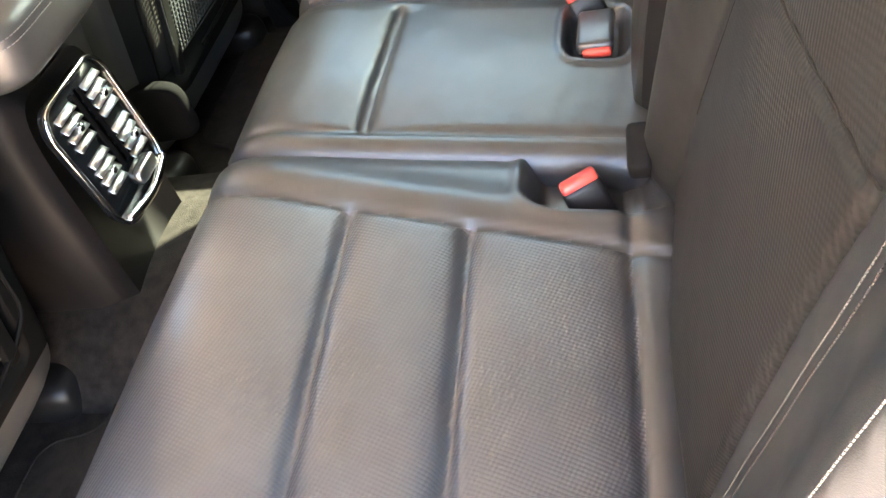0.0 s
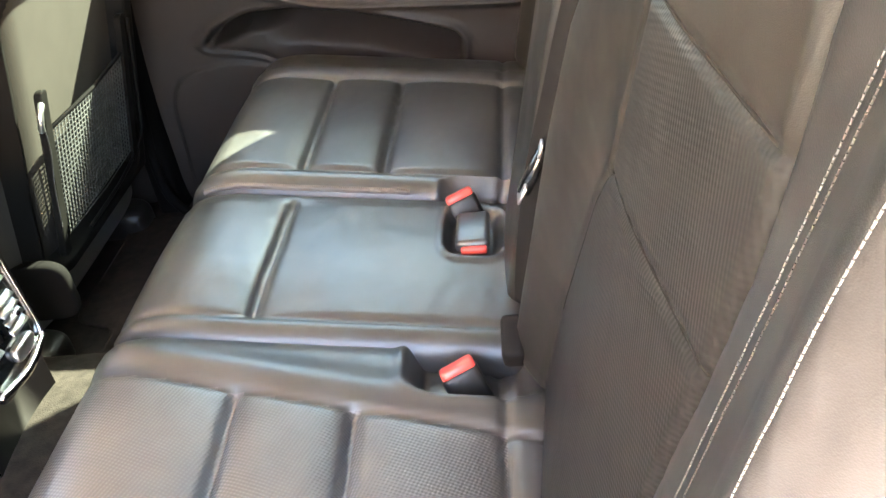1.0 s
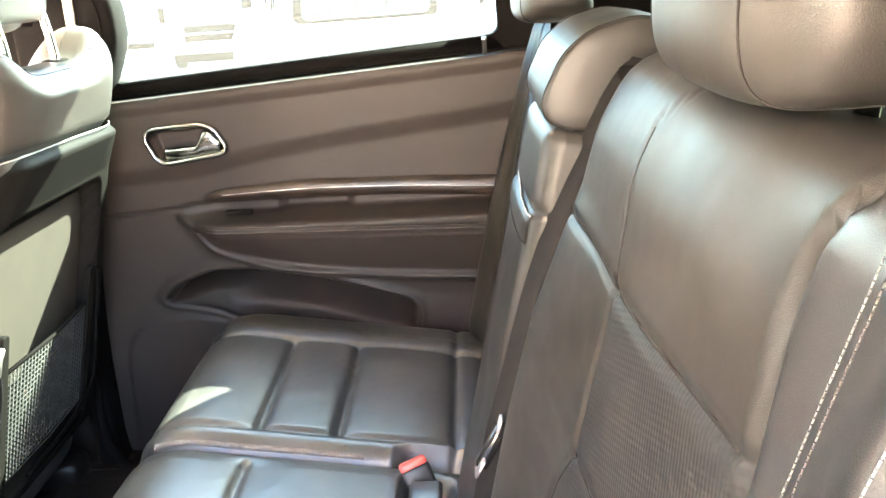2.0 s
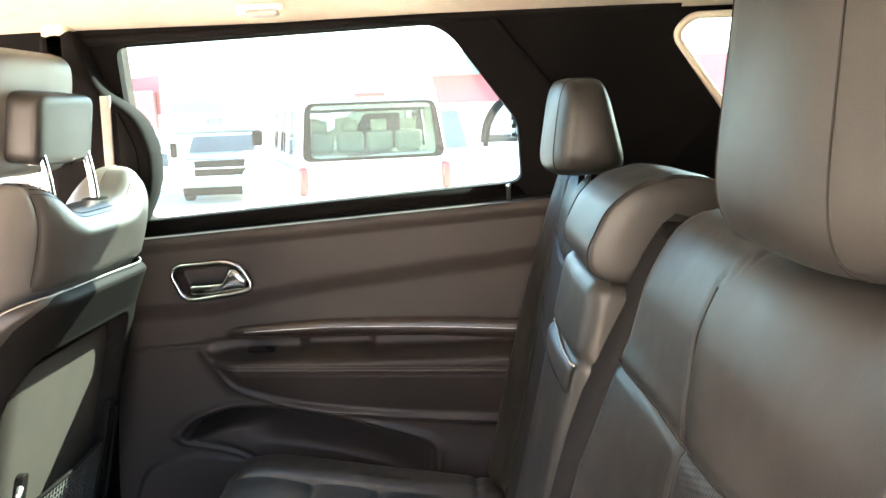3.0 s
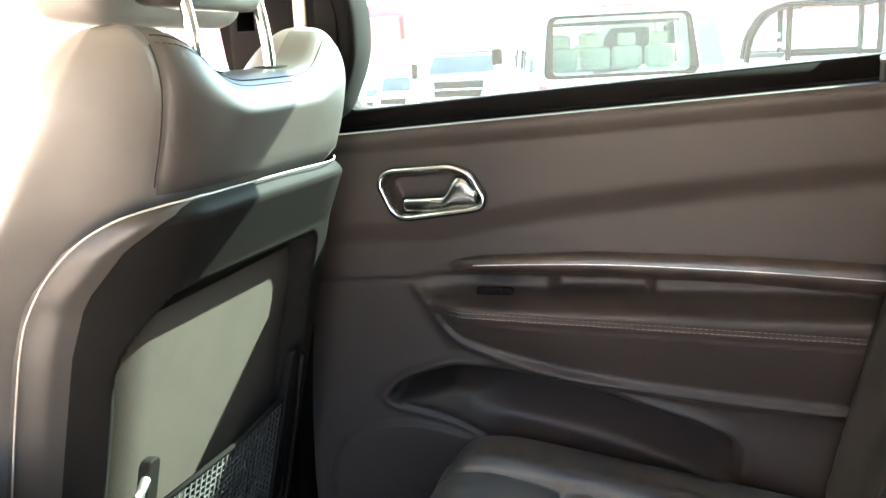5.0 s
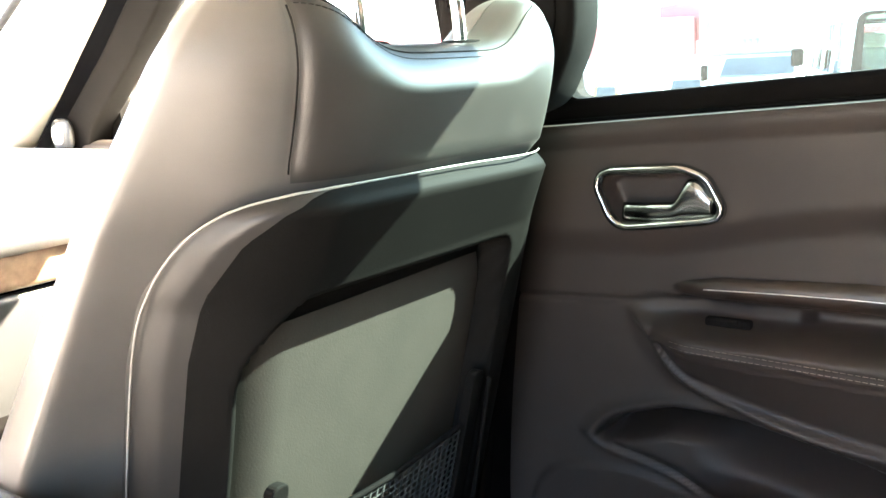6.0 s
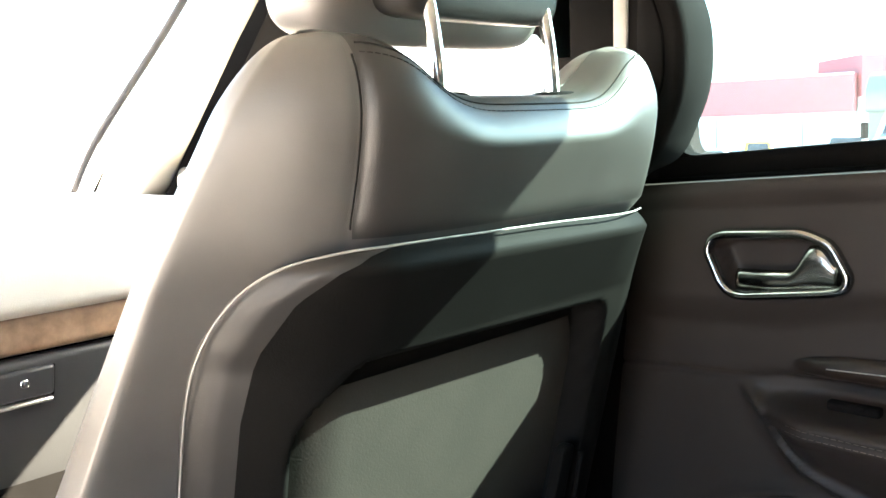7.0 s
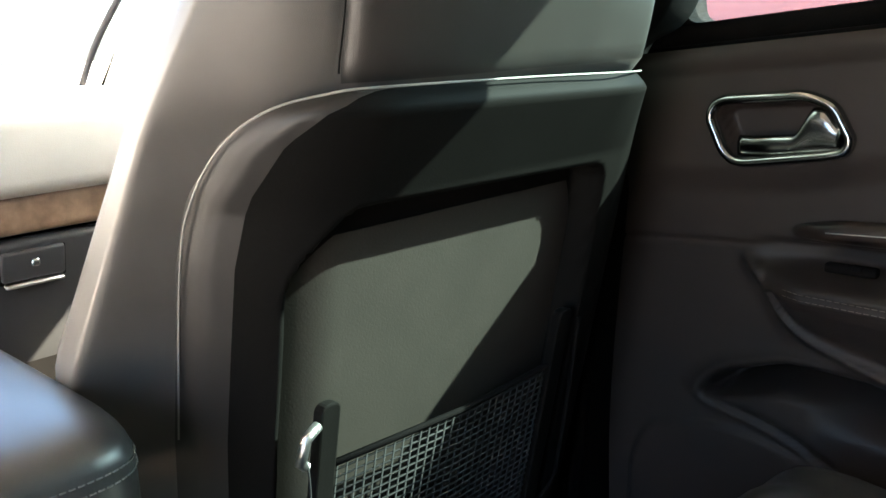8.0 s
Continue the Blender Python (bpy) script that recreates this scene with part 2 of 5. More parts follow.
def slab(outline, to3, thick, holes=(), bevel=0.0):
    """A plate from a plane outline with holes; to3(u, v, w) gives the place, w running 0 to thick."""
    bm = bmesh.new()
    edges = []
    for loop in (outline, *holes):
        vs = [bm.verts.new((u, v, 0)) for u, v in loop]
        edges += [bm.edges.new((vs[i], vs[(i + 1) % len(vs)])) for i in range(len(vs))]
    bmesh.ops.triangle_fill(bm, use_beauty=True, use_dissolve=False, edges=edges)
    got = bmesh.ops.extrude_face_region(bm, geom=bm.faces[:])
    bmesh.ops.translate(bm, vec=(0, 0, thick), verts=[v for v in got["geom"] if isinstance(v, bmesh.types.BMVert)])
    if bevel:
        sharp = [e for e in bm.edges if len(e.link_faces) == 2 and e.calc_face_angle(0) > 0.8 and abs(e.verts[0].co.z - e.verts[1].co.z) < 1e-6]
        bmesh.ops.bevel(bm, geom=sharp, offset=bevel, segments=2, profile=0.5, affect="EDGES")
    for v in bm.verts:
        v.co = Vector(to3(*v.co))
    bmesh.ops.recalc_face_normals(bm, faces=bm.faces)
    return bm


def rounded(poly, r, n=5):
    """A plane outline with its corners rounded."""
    out = []
    for i, p in enumerate(poly):
        a, b, c = Vector(poly[i - 1]), Vector(p), Vector(poly[(i + 1) % len(poly)])
        k = min(r, 0.45 * (a - b).length, 0.45 * (c - b).length)
        s, e = b + (a - b).normalized() * k, b + (c - b).normalized() * k
        for j in range(n + 1):
            t = j / n
            out.append(tuple((1 - t) ** 2 * s + 2 * t * (1 - t) * b + t * t * e))
    return out


def xz(y, sign=1):
    return lambda u, v, w: (u, y + sign * w, v)


def pad(origin, U, V, N, lu, lv, thick, r, hfun, step=0.006, which=None, count=1):
    """A stuffed pad: a grid lu by lv on the axes U and V with rounded rims, hfun(u, v) high along N, and sides thick deep."""
    origin, U, V, N = Vector(origin), Vector(U).normalized(), Vector(V).normalized(), Vector(N).normalized()

    def axis(length):
        ks = [k / 5 for k in range(5)]
        rows = [(r, -r, 1)] + [(r, -r * math.cos(k * math.pi / 2), 0) for k in ks]
        n = max(4, int((length - 2 * r) / step))
        rows += [(r + (length - 2 * r) * i / n, 0.0, 0) for i in range(n + 1)]
        return rows + [(length - r, r * math.cos(k * math.pi / 2), 0) for k in reversed(ks)] + [(length - r, r, 1)]

    P, T = [], []
    for pu, eu, wu in axis(lu):
        row, tr = [], []
        for pv, ev, wv in axis(lv):
            d = math.hypot(eu, ev)
            k = r / d if d > r else 1.0
            u, v = pu + eu * k, pv + ev * k
            d = min(d, r)
            drop = r - math.sqrt(max(0.0, r * r - d * d))
            if wu or wv:
                drop = thick
            row.append(origin + U * u + V * v + N * ((0 if (wu or wv) else hfun(u, v)) - drop))
            tr.append((u, v))
        P.append(row)
        T.append(tr)
    if which is None:
        return grid(P, uv=T)
    nu, nv, out = len(P), len(P[0]), []
    lie = [[(P[min(i + 1, nu - 1)][j] - P[max(i - 1, 0)][j]).cross(P[i][min(j + 1, nv - 1)] - P[i][max(j - 1, 0)]).normalized() for j in range(nv)] for i in range(nu)]
    for k in range(count):
        out.append(grid(P, uv=T, lie=lie, keep=lambda i, j: which(*((Vector(T[i][j]) + Vector(T[i + 1][j + 1])) / 2)) == k))
    return out


def blob(c, half, e1=0.35, e2=0.35, m=None, nu=40, nv=24, shape=None):
    """A stuffed block (superellipsoid) of given half sizes; shape(p) may push its points."""
    c = Vector(c)
    sp = lambda a, e: math.copysign(abs(a) ** e, a)
    P = []
    for i in range(nv + 1):
        a = -math.pi / 2 + math.pi * i / nv
        row = []
        for j in range(nu):
            b = math.tau * j / nu
            p = Vector((half[0] * sp(math.cos(a), e1) * sp(math.cos(b), e2),
                        half[1] * sp(math.cos(a), e1) * sp(math.sin(b), e2),
                        half[2] * sp(math.sin(a), e1)))
            if shape:
                p = shape(p)
            row.append((m @ p if m else p) + c)
        P.append(row)
    bm = grid(P, wrap_v=True)
    bmesh.ops.remove_doubles(bm, verts=bm.verts, dist=1e-5)
    bmesh.ops.recalc_face_normals(bm, faces=bm.faces)
    return bm


def dashes(pts, size, gap, r, proud=(0, 0, 0)):
    """Thread stitches along a line: short thick bars with gaps."""
    pts = [Vector(p) + Vector(proud) for p in pts]
    bms, acc = [], 0.0
    lens = [(b - a).length for a, b in zip(pts, pts[1:])]
    total = sum(lens)

    def at(s):
        for (a, b), ln in zip(zip(pts, pts[1:]), lens):
            if s <= ln:
                return a.lerp(b, s / max(ln, 1e-9))
            s -= ln
        return pts[-1]

    while acc + size < total:
        bms.append(tube([at(acc), at(acc + size * 0.5), at(acc + size)], r, 5))
        acc += size + gap
    return join(*bms)


def groove(d, depth, w):
    return -depth * math.exp(-(d / w) ** 2)


def smooth(a, b, x):
    t = max(0.0, min(1.0, (x - a) / (b - a)))
    return t * t * (3 - 2 * t)


def poly_dist(poly, x, z):
    """Signed distance to a closed outline, positive inside."""
    inside, best = False, 1e9
    for i in range(len(poly)):
        (x0, z0), (x1, z1) = poly[i - 1], poly[i]
        if (z0 > z) != (z1 > z) and x < (x1 - x0) * (z - z0) / (z1 - z0) + x0:
            inside = not inside
        dx, dz = x1 - x0, z1 - z0
        k = max(0.0, min(1.0, ((x - x0) * dx + (z - z0) * dz) / max(dx * dx + dz * dz, 1e-12)))
        best = min(best, math.hypot(x - x0 - k * dx, z - z0 - k * dz))
    return best if inside else -best


def interp(x, pts):
    if x <= pts[0][0]:
        return pts[0][1]
    for (a, b), (c, d) in zip(pts, pts[1:]):
        if x <= c:
            t = (x - a) / (c - a)
            return b + (d - b) * t
    return pts[-1][1]


# ---- the yard outside ----
GZ = -0.52
FALL = 2.4         # how far the yard falls away beyond the parked vans
bm = grid([[(x, y, GZ - FALL * smooth(18.0, 55.0, y)) for y in [-600, -100, 0, 10] + [15 + 2 * k for k in range(22)] + [100, 600]] for x in (-600, -50, 50, 600)])
tagged(link("ground", bm, GROUND, smooth=False), "pale grey concrete yard in bright sun", "ground", kind="structure")

# ---- the car's shell ----
DY = 1.55          # inner face of the far door
CY = 0.815         # middle of the car


def sill_z(x):
    return 0.832 + 0.068 * (x + 0.5)


FLOOR = 0.11
bm = rbox(-0.3, CY, FLOOR - 0.06, 3.4, 1.62, 0.12, 0.01)
tagged(link("floor", bm, CARPET), "dark brown carpet on the cabin floor", "floor", kind="structure")

P = []
for i in range(31):
    x = -1.3 + 1.45 * i / 30
    P.append([(x, 0.80 + 0.24 * math.sin(a), 0.215 * max(0.0, math.cos(a)) ** 0.6 + 0.002) for a in [-math.pi / 2 + math.pi * k / 24 for k in range(25)]])
tagged(link("tunnel", grid(P), CARPET), "dark carpeted tunnel along the cabin floor", "floor", kind="structure")

# headliner, curving down to the sides
P = []
for i in range(41):
    x = -1.25 + 3.0 * i / 40
    row = []
    for j in range(41):
        s = 0.912 * (-1 + 2 * j / 40)
        y = CY + s * 0.80
        z = 1.285 - 0.098 * abs(s) ** 2.4 - 0.05 * max(0, (-0.6 - x) / 0.65) ** 2
        row.append((x, y, z))
    P.append(row)
top = [[(p[0], p[1], p[2] + 0.05) for p in row] for row in P]
ceiling = link("ceiling", join(grid(P), grid(top), grid([P[0], top[0]]), grid([P[-1], top[-1]]),
               grid([[r[0] for r in P], [r[0] for r in top]]), grid([[r[-1] for r in P], [r[-1] for r in top]])), HEADLINER)
tagged(ceiling, "beige fabric headliner of the roof", "ceiling", kind="structure")

# far side wall: pillars and rails round the openings, in black trim
window_hole = rounded([(-0.505, sill_z(-0.5) + 0.022), (-0.53, 1.180), (0.062, 1.200), (0.097, 1.178), (0.216, 1.018), (0.221, sill_z(0.22) + 0.024)], 0.02)
quarter_hole = rounded([(0.505, 1.165), (0.535, 1.198), (0.90, 1.20), (0.93, 0.98), (0.63, 0.985)], 0.055)
# front_hole lacks its rear upper corner, filled to shade the glove box.
front_hole = rounded([(-1.405, 0.79), (-1.41, 0.89), (-1.30, 0.985), (-1.0, 1.185), (-0.97, 1.16), (-0.92, 1.035), (-0.70, 1.01), (-0.675, 0.82)], 0.012)
outline = [(-1.95, 0.30), (-1.95, 0.78), (-1.20, 1.25), (-1.13, 1.31), (1.2, 1.31), (1.2, -0.05), (-1.75, -0.05)]
SIDE_LEAN = 0.18
door_void = [(-0.50, 0.12), (-0.50, 0.72), (0.30, 0.72), (0.30, 0.12)]


def lean_side(y):
    """A place on the side wall, which leans in above the sill."""
    def to3(u, v, w):
        in_ = SIDE_LEAN * max(0.0, v - 0.87)
        f = 1 - in_ / 1.6
        return (0.1 + (u - 0.1) * f, y + w - in_, 1.03 + (v - 1.03) * f if v > 0.87 else v)
    return to3


def flared(u, v, w):
    """The window's upper edge rises outwards."""
    up = 1.05 * w * smooth(1.10, 1.17, v) if v < 1.22 and -0.6 < u < 0.2 else 0.0
    x, y, z = lean_side(1.60)(u, v, w)
    return (x, y, z + up)


side = link("wall_right", slab(outline, flared, 0.05, (window_hole, quarter_hole, front_hole, door_void)), TRIM_BLACK, smooth=False)
tagged(side, "black trimmed side wall and pillars of the car", "wall", kind="structure")

# near side: the rear doorway stands open
door_hole = [(-0.62, 0.02), (-0.62, 0.5), (-0.58, 1.20), (0.10, 1.21), (0.30, 0.95), (0.42, 0.45), (0.30, 0.02)]
# Front opening is unseen, cut full height to let in more side light.
nfront_hole = rounded([(-1.48, 0.04), (-1.50, 0.80), (-1.10, 1.19), (-0.76, 1.20), (-0.72, 0.04)], 0.03)
nquart_hole = rounded([(0.535, 1.18), (0.565, 1.198), (0.90, 1.20), (0.93, 0.98), (0.63, 0.985)], 0.03)
side = link("wall_left", slab(outline, xz(0.02), 0.05, (door_hole, nfront_hole, nquart_hole)), TRIM_BLACK, smooth=False)
tagged(side, "black trimmed side wall with open doorways, the unseen front one added for light", "wall", kind="structure")

# tail: a hatch with its window
yz = lambda x, s=1: (lambda u, v, w: (x + s * w, u, v))
tail_hole = rounded([(0.2, 0.85), (0.26, 1.17), (1.37, 1.17), (1.43, 0.85)], 0.04)
tail = link("wall_rear", slab([(0.02, -0.05), (0.02, 1.25), (1.65, 1.25), (1.65, -0.05)], yz(1.2), 0.05, (tail_hole,)), TRIM_BLACK, smooth=False)
tagged(tail, "black trimmed tailgate with a wide window", "wall", kind="structure")
bm = rbox(0.0, CY, 1.335, 2.45, 1.66, 0.03, 0.01)
tagged(link("roof", bm, BODY), "dark painted steel roof of the car", "roof", kind="structure")


def window_pane(name, poly, to3, label, material=GLASS):
    ob = link(name, slab(poly, to3, 0.004), material, smooth=False)
    return tagged(ob, label, "window", kind="structure")


grow = lambda poly, k: [(sum(p[0] for p in poly) / len(poly) * (1 - k) + u * k, sum(p[1] for p in poly) / len(poly) * (1 - k) + v * k) for u, v in poly]
window_pane("window_1", [(u, v + 0.034 * smooth(1.1, 1.17, v)) for u, v in grow(window_hole, 1.03)], lean_side(1.623), "tinted glass of the rear door window", TINTED)
window_pane("window_2", grow(quarter_hole, 1.03), lean_side(1.623), "tinted glass of the rear quarter window", TINTED)
window_pane("window_5", grow(nquart_hole, 1.03), xz(0.043), "dark privacy glass of the near quarter window", PRIVACY)
window_pane("window_6", grow(tail_hole, 1.03), yz(1.223), "dark privacy glass of the tailgate", PRIVACY)
window_pane("window_3", grow(front_hole, 1.03), lean_side(1.623), "clear glass of the front door window")
# windscreen from the scuttle up to the roof
P = [[(-1.98 + 0.80 * t, CY + s * 0.74, 0.80 + 0.46 * t) for s in (-1, -0.5, 0, 0.5, 1)] for t in (0, 0.5, 1)]
ws = link("window_4", grid(P), WINDSCREEN)
tagged(ws, "lightly tinted raked windscreen glass", "windscreen", kind="structure")

# ---- far rear door: trim panel ----
WOOD_TOP = [(-0.352, 0.641), (-0.346, 0.6475), (-0.330, 0.652), (-0.30, 0.657), (-0.149, 0.665), (0.04, 0.662), (0.30, 0.650)]
WOOD_BOT = [(-0.352, 0.641), (-0.346, 0.6365), (-0.330, 0.634), (-0.307, 0.633), (-0.149, 0.634), (0.04, 0.627), (0.30, 0.608)]
CURVE = [(-0.40, 0.612), (-0.377, 0.598), (-0.34, 0.546), (-0.269, 0.518), (-0.15, 0.493), (0.044, 0.473), (0.35, 0.455)]
CURVE = [(p.x, p.y) for p in spline([(u, v, 0) for u, v in CURVE], 8)]
CREASE = [(-0.6, 0.680), (-0.36, 0.692), (-0.212, 0.723), (0.078, 0.757), (0.4, 0.79)]
POCKET = rounded([(-0.440, 0.434), (-0.415, 0.470), (-0.352, 0.496), (-0.27, 0.496), (-0.15, 0.474), (-0.051, 0.443), (0.03, 0.416), (0.046, 0.391),
                  (0.036, 0.322), (-0.22, 0.345), (-0.313, 0.393), (-0.354, 0.414)], 0.02, 3)
POCKET_TOP = [(-0.440, 0.434), (-0.415, 0.470), (-0.352, 0.496), (-0.27, 0.496), (-0.15, 0.474), (-0.051, 0.443), (0.03, 0.416), (0.046, 0.391)]
SPEAKER = rounded([(-0.52, 0.10), (-0.51, 0.33), (-0.485, 0.385), (-0.40, 0.405), (-0.31, 0.385), (-0.24, 0.32), (-0.22, 0.10)], 0.03, 3)
BEZEL = [(-0.438, 0.757), (-0.432, 0.771), (-0.42, 0.776), (-0.335, 0.781), (-0.308, 0.771), (-0.290, 0.738), (-0.295, 0.726), (-0.312, 0.722),
         (-0.398, 0.7105), (-0.411, 0.712), (-0.422, 0.722)]


def door_in(x, z):
    """How far the trim stands in from the door's plane."""
    h = 0.010 * smooth(-0.02, 0.02, z - interp(x, CREASE))
    zs = sill_z(x)
    if z > zs - 0.035:
        k = (z - zs + 0.035) / 0.05
        h += 0.006 * math.sin(min(k, 1) * math.pi) - 0.045 * max(0, k - 0.3) ** 2
    # dark slot under the wood, padded rest below it, long lip along the curve
    zc = interp(x, CURVE)
    front = smooth(-0.40, -0.32, x)
    if z < 0.632:
        h -= 0.016 * front * smooth(0.632, 0.626, z) * smooth(0.596, 0.604, z)
        if z > zc:
            fall = 0.048 - 0.040 * max(0.0, (0.580 - z) / max(0.580 - zc, 0.01)) ** 1.2
            h += fall * front * smooth(0.612, 0.588, z)
            h += groove(z - (0.586 - 0.03 * (x + 0.36)), 0.003, 0.002) * front + groove(z - (0.574 - 0.03 * (x + 0.36)), 0.002, 0.002) * front
        lip = smooth(-0.405, -0.375, x)
        h += 0.013 * lip * math.exp(-((z - zc + 0.006) / 0.0075) ** 2) if z < zc + 0.02 else 0.0
        if z < zc:
            h += 0.006 * lip * smooth(zc - 0.05, zc, z)
    # seam ahead of the armrest
    h += groove(z - (0.613 + 0.055 * (x + 0.5)), 0.005, 0.003) * smooth(-0.36, -0.40, x)
    # switch ledge and pull cup
    if -0.32 < x < -0.06 and 0.60 < z < 0.63:
        h -= 0.022 * smooth(-0.215, -0.195, x) * smooth(-0.065, -0.085, x) * smooth(0.600, 0.608, z) * smooth(0.63, 0.62, z)
    # map pocket with its bulging front end
    d = poly_dist(POCKET, x, z)
    if d > -0.02:
        p = (interp(x, POCKET_TOP) - z) / 0.105
        deep = 0.088 * smooth(0.0, 0.13, p) * (1 - 0.88 * smooth(0.16, 0.75, p))
        lobe = smooth(-0.24, -0.33, x) * smooth(0.10, 0.42, p)
        h -= smooth(-0.001, 0.014, d) * (deep * (1 - lobe) - 0.005 * lobe)
        h += 0.005 * math.exp(-((d + 0.005) / 0.005) ** 2) + 0.003 * math.exp(-((d + 0.008) / 0.010) ** 2) * smooth(0.05, -0.05, p) + groove(d - 0.001, 0.004, 0.003) * lobe
    d = poly_dist(SPEAKER, x, z)
    h += 0.006 * smooth(-0.004, 0.004, d)
    # handle cup
    d = poly_dist(BEZEL, x, z)
    if d > -0.02:
        h -= 0.024 * smooth(0.004, 0.012, d)
    return h


rear_door = thing("rear_door", "closed dark brown rear door with wood strip and chrome handle", "car door", at=(-0.15, DY, 0.1))
nx, nz = 240, 220
P = []
for i in range(nx + 1):
    x = -0.545 + 0.93 * i / nx
    row = []
    for j in range(nz + 1):
        z = 0.06 + (sill_z(x) - 0.006 - 0.06) * j / nz
        row.append((x + (-0.035 * smooth(0.8, 0.3, z) if i < 12 else -0.035 * smooth(0.8, 0.3, z) * max(0, 1 - (i - 12) / 40)), DY - door_in(x, z), z))
    P.append(row)
bm = join(grid(P), grid([P[0], [(p[0], 1.598, p[2]) for p in P[0]]]), grid([[r[-1] for r in P], [(r[-1][0], 1.600, r[-1][2]) for r in P]]))
ob = part("trim_panel", bm, TRIM, None)
ob.parent = rear_door
ob.matrix_parent_inverse = Matrix.Translation(-rear_door.location)


def child(name, bm, material, parent, label="", smooth_it=True):
    """A part modelled in the world's own axes."""
    ob = link(name, bm, material, None, label, smooth_it)
    ob.parent = parent
    m = Matrix.Translation(parent.location)
    p = parent.parent
    while p is not None:
        m = Matrix.Translation(p.location) @ m
        p = p.parent
    ob.matrix_parent_inverse = m.inverted()
    return ob


def at_door(x, z, out=0.0):
    return Vector((x, DY - door_in(x, z) - out, z))


child("outer_skin", rbox(-0.12, 1.675, 0.38, 1.02, 0.03, 0.90, 0.01), BODY, rear_door, "dark painted outer skin")
# wood strip
P = []
for i in range(60):
    x = -0.352 + 0.60 * (i / 59) ** 1.6
    a, b = interp(x, WOOD_TOP), interp(x, WOOD_BOT)
    row = []
    for j in range(11):
        s = j / 10
        z = b + (a - b) * s
        row.append(Vector((x, DY - 0.004 - 0.010 * math.sin(s * math.pi) ** 0.6 * smooth(-0.35, -0.31, x), z)))
    P.append(row)
child("wood_strip", grid(P), WOOD_DARK, rear_door, "glossy dark wood strip")
P = spline([(x, DY - 0.0155, interp(x, WOOD_BOT) + 0.55 * (interp(x, WOOD_TOP) - interp(x, WOOD_BOT))) for x in (-0.31, -0.22, -0.12, 0.0, 0.08, 0.16, 0.25)])
child("wood_inlay", tube(P, 0.0006, 6), SATIN, rear_door, "thin bright line along the wood strip")
# handle
ring = [(u, DY - 0.010 - 0.004, v) for u, v in rounded(BEZEL, 0.01, 4)]
child("handle_bezel", tube(ring, 0.0078, 12, closed=True, flat=0.7), DARK_CHROME, rear_door, "chrome handle surround")
lever = []
for i in range(26):
    t = i / 25
    x = -0.408 + 0.108 * t
    zt = 0.738 + 0.006 * t + 0.026 * smooth(0.55, 0.74, t) * (1 - 0.75 * smooth(0.82, 1.0, t))
    zb = 0.714 + 0.011 * t
    lever.append([Vector((x, DY - 0.004 - 0.006 * smooth(0.0, 0.4, t) - 0.007 * math.cos(a), (zt + zb) / 2 + (zt - zb) / 2 * math.sin(a))) for a in [k * math.tau / 12 for k in range(12)]])
child("handle_lever", grid(lever, wrap_v=True, cap=True), DARK_CHROME, rear_door, "chrome pull lever")
child("window_switch", rbox(-0.275, DY - 0.036, 0.617, 0.05, 0.012, 0.010, 0.003), TRIM_BLACK, rear_door, "black window switch")
child("switch_rocker", rbox(-0.268, DY - 0.040, 0.620, 0.010, 0.009, 0.006, 0.002), TRIM_BLACK, rear_door)
# belt line under the window
P = [(x, 1.588, sill_z(x) - 0.005) for x in (-0.55, -0.3, 0.0, 0.33)]
child("belt_strip", tube(P, 0.004, 8), TRIM_BLACK, rear_door, "black seal along the window")
bm = slab([(-0.53, sill_z(-0.53) - 0.012), (-0.53, sill_z(-0.53) + 0.021), (0.24, sill_z(0.24) + 0.023), (0.24, sill_z(0.24) - 0.012)], xz(1.594), 0.004)
child("sill_band", bm, TRIM_BLACK, rear_door, "black band under the glass")
child("lock_pin", join(tube([(0.193, 1.568, 0.862), (0.193, 1.568, 0.897)], 0.0042, 10), blob((0.193, 1.568, 0.900), (0.005, 0.005, 0.004), 0.6, 1, nu=14, nv=8)), SATIN, rear_door, "bright metal lock pin")
for dz in (0.0065, 0.0005):
    child("stitch_line", dashes([at_door(x, 0.582 + dz - 0.03 * (x + 0.36), 0.0008) for x in [-0.34 + 0.02 * k for k in range(30)]], 0.005, 0.002, 0.00035), THREAD, rear_door, "fine double stitching")


# near rear door, swung wide open: unseen, added to block light beside the doorway
open_door = thing("rear_door", "unseen open dark rear door, added to block side light", "car door", at=(-0.64, 0.0, 0.1))
open_door.rotation_euler = (0, 0, radians(-66))
part("trim_panel", rbox(0.50, 0.02, 0.36, 0.96, 0.05, 0.76, 0.02, 3), TRIM, open_door, "dark plastic inner panel")
part("outer_skin", rbox(0.50, -0.05, 0.36, 1.00, 0.06, 0.82, 0.025, 3), BODY, open_door, "dark painted outer skin")
hole = rounded([(0.06, 0.80), (0.10, 1.06), (0.62, 1.06), (0.88, 0.80)], 0.03)
frame_edge = [(0.02, 0.72), (0.05, 1.11), (0.65, 1.11), (0.97, 0.78), (0.97, 0.72)]
wf = part("window_frame", slab(frame_edge, lambda u, v, w: (u, -0.04 + w, v), 0.04, (hole,)), TRIM_BLACK, open_door, "black window frame", False)
part("pane", slab(hole, lambda u, v, w: (u, -0.02 + w, v), 0.004), TINTED, wf, "", False)

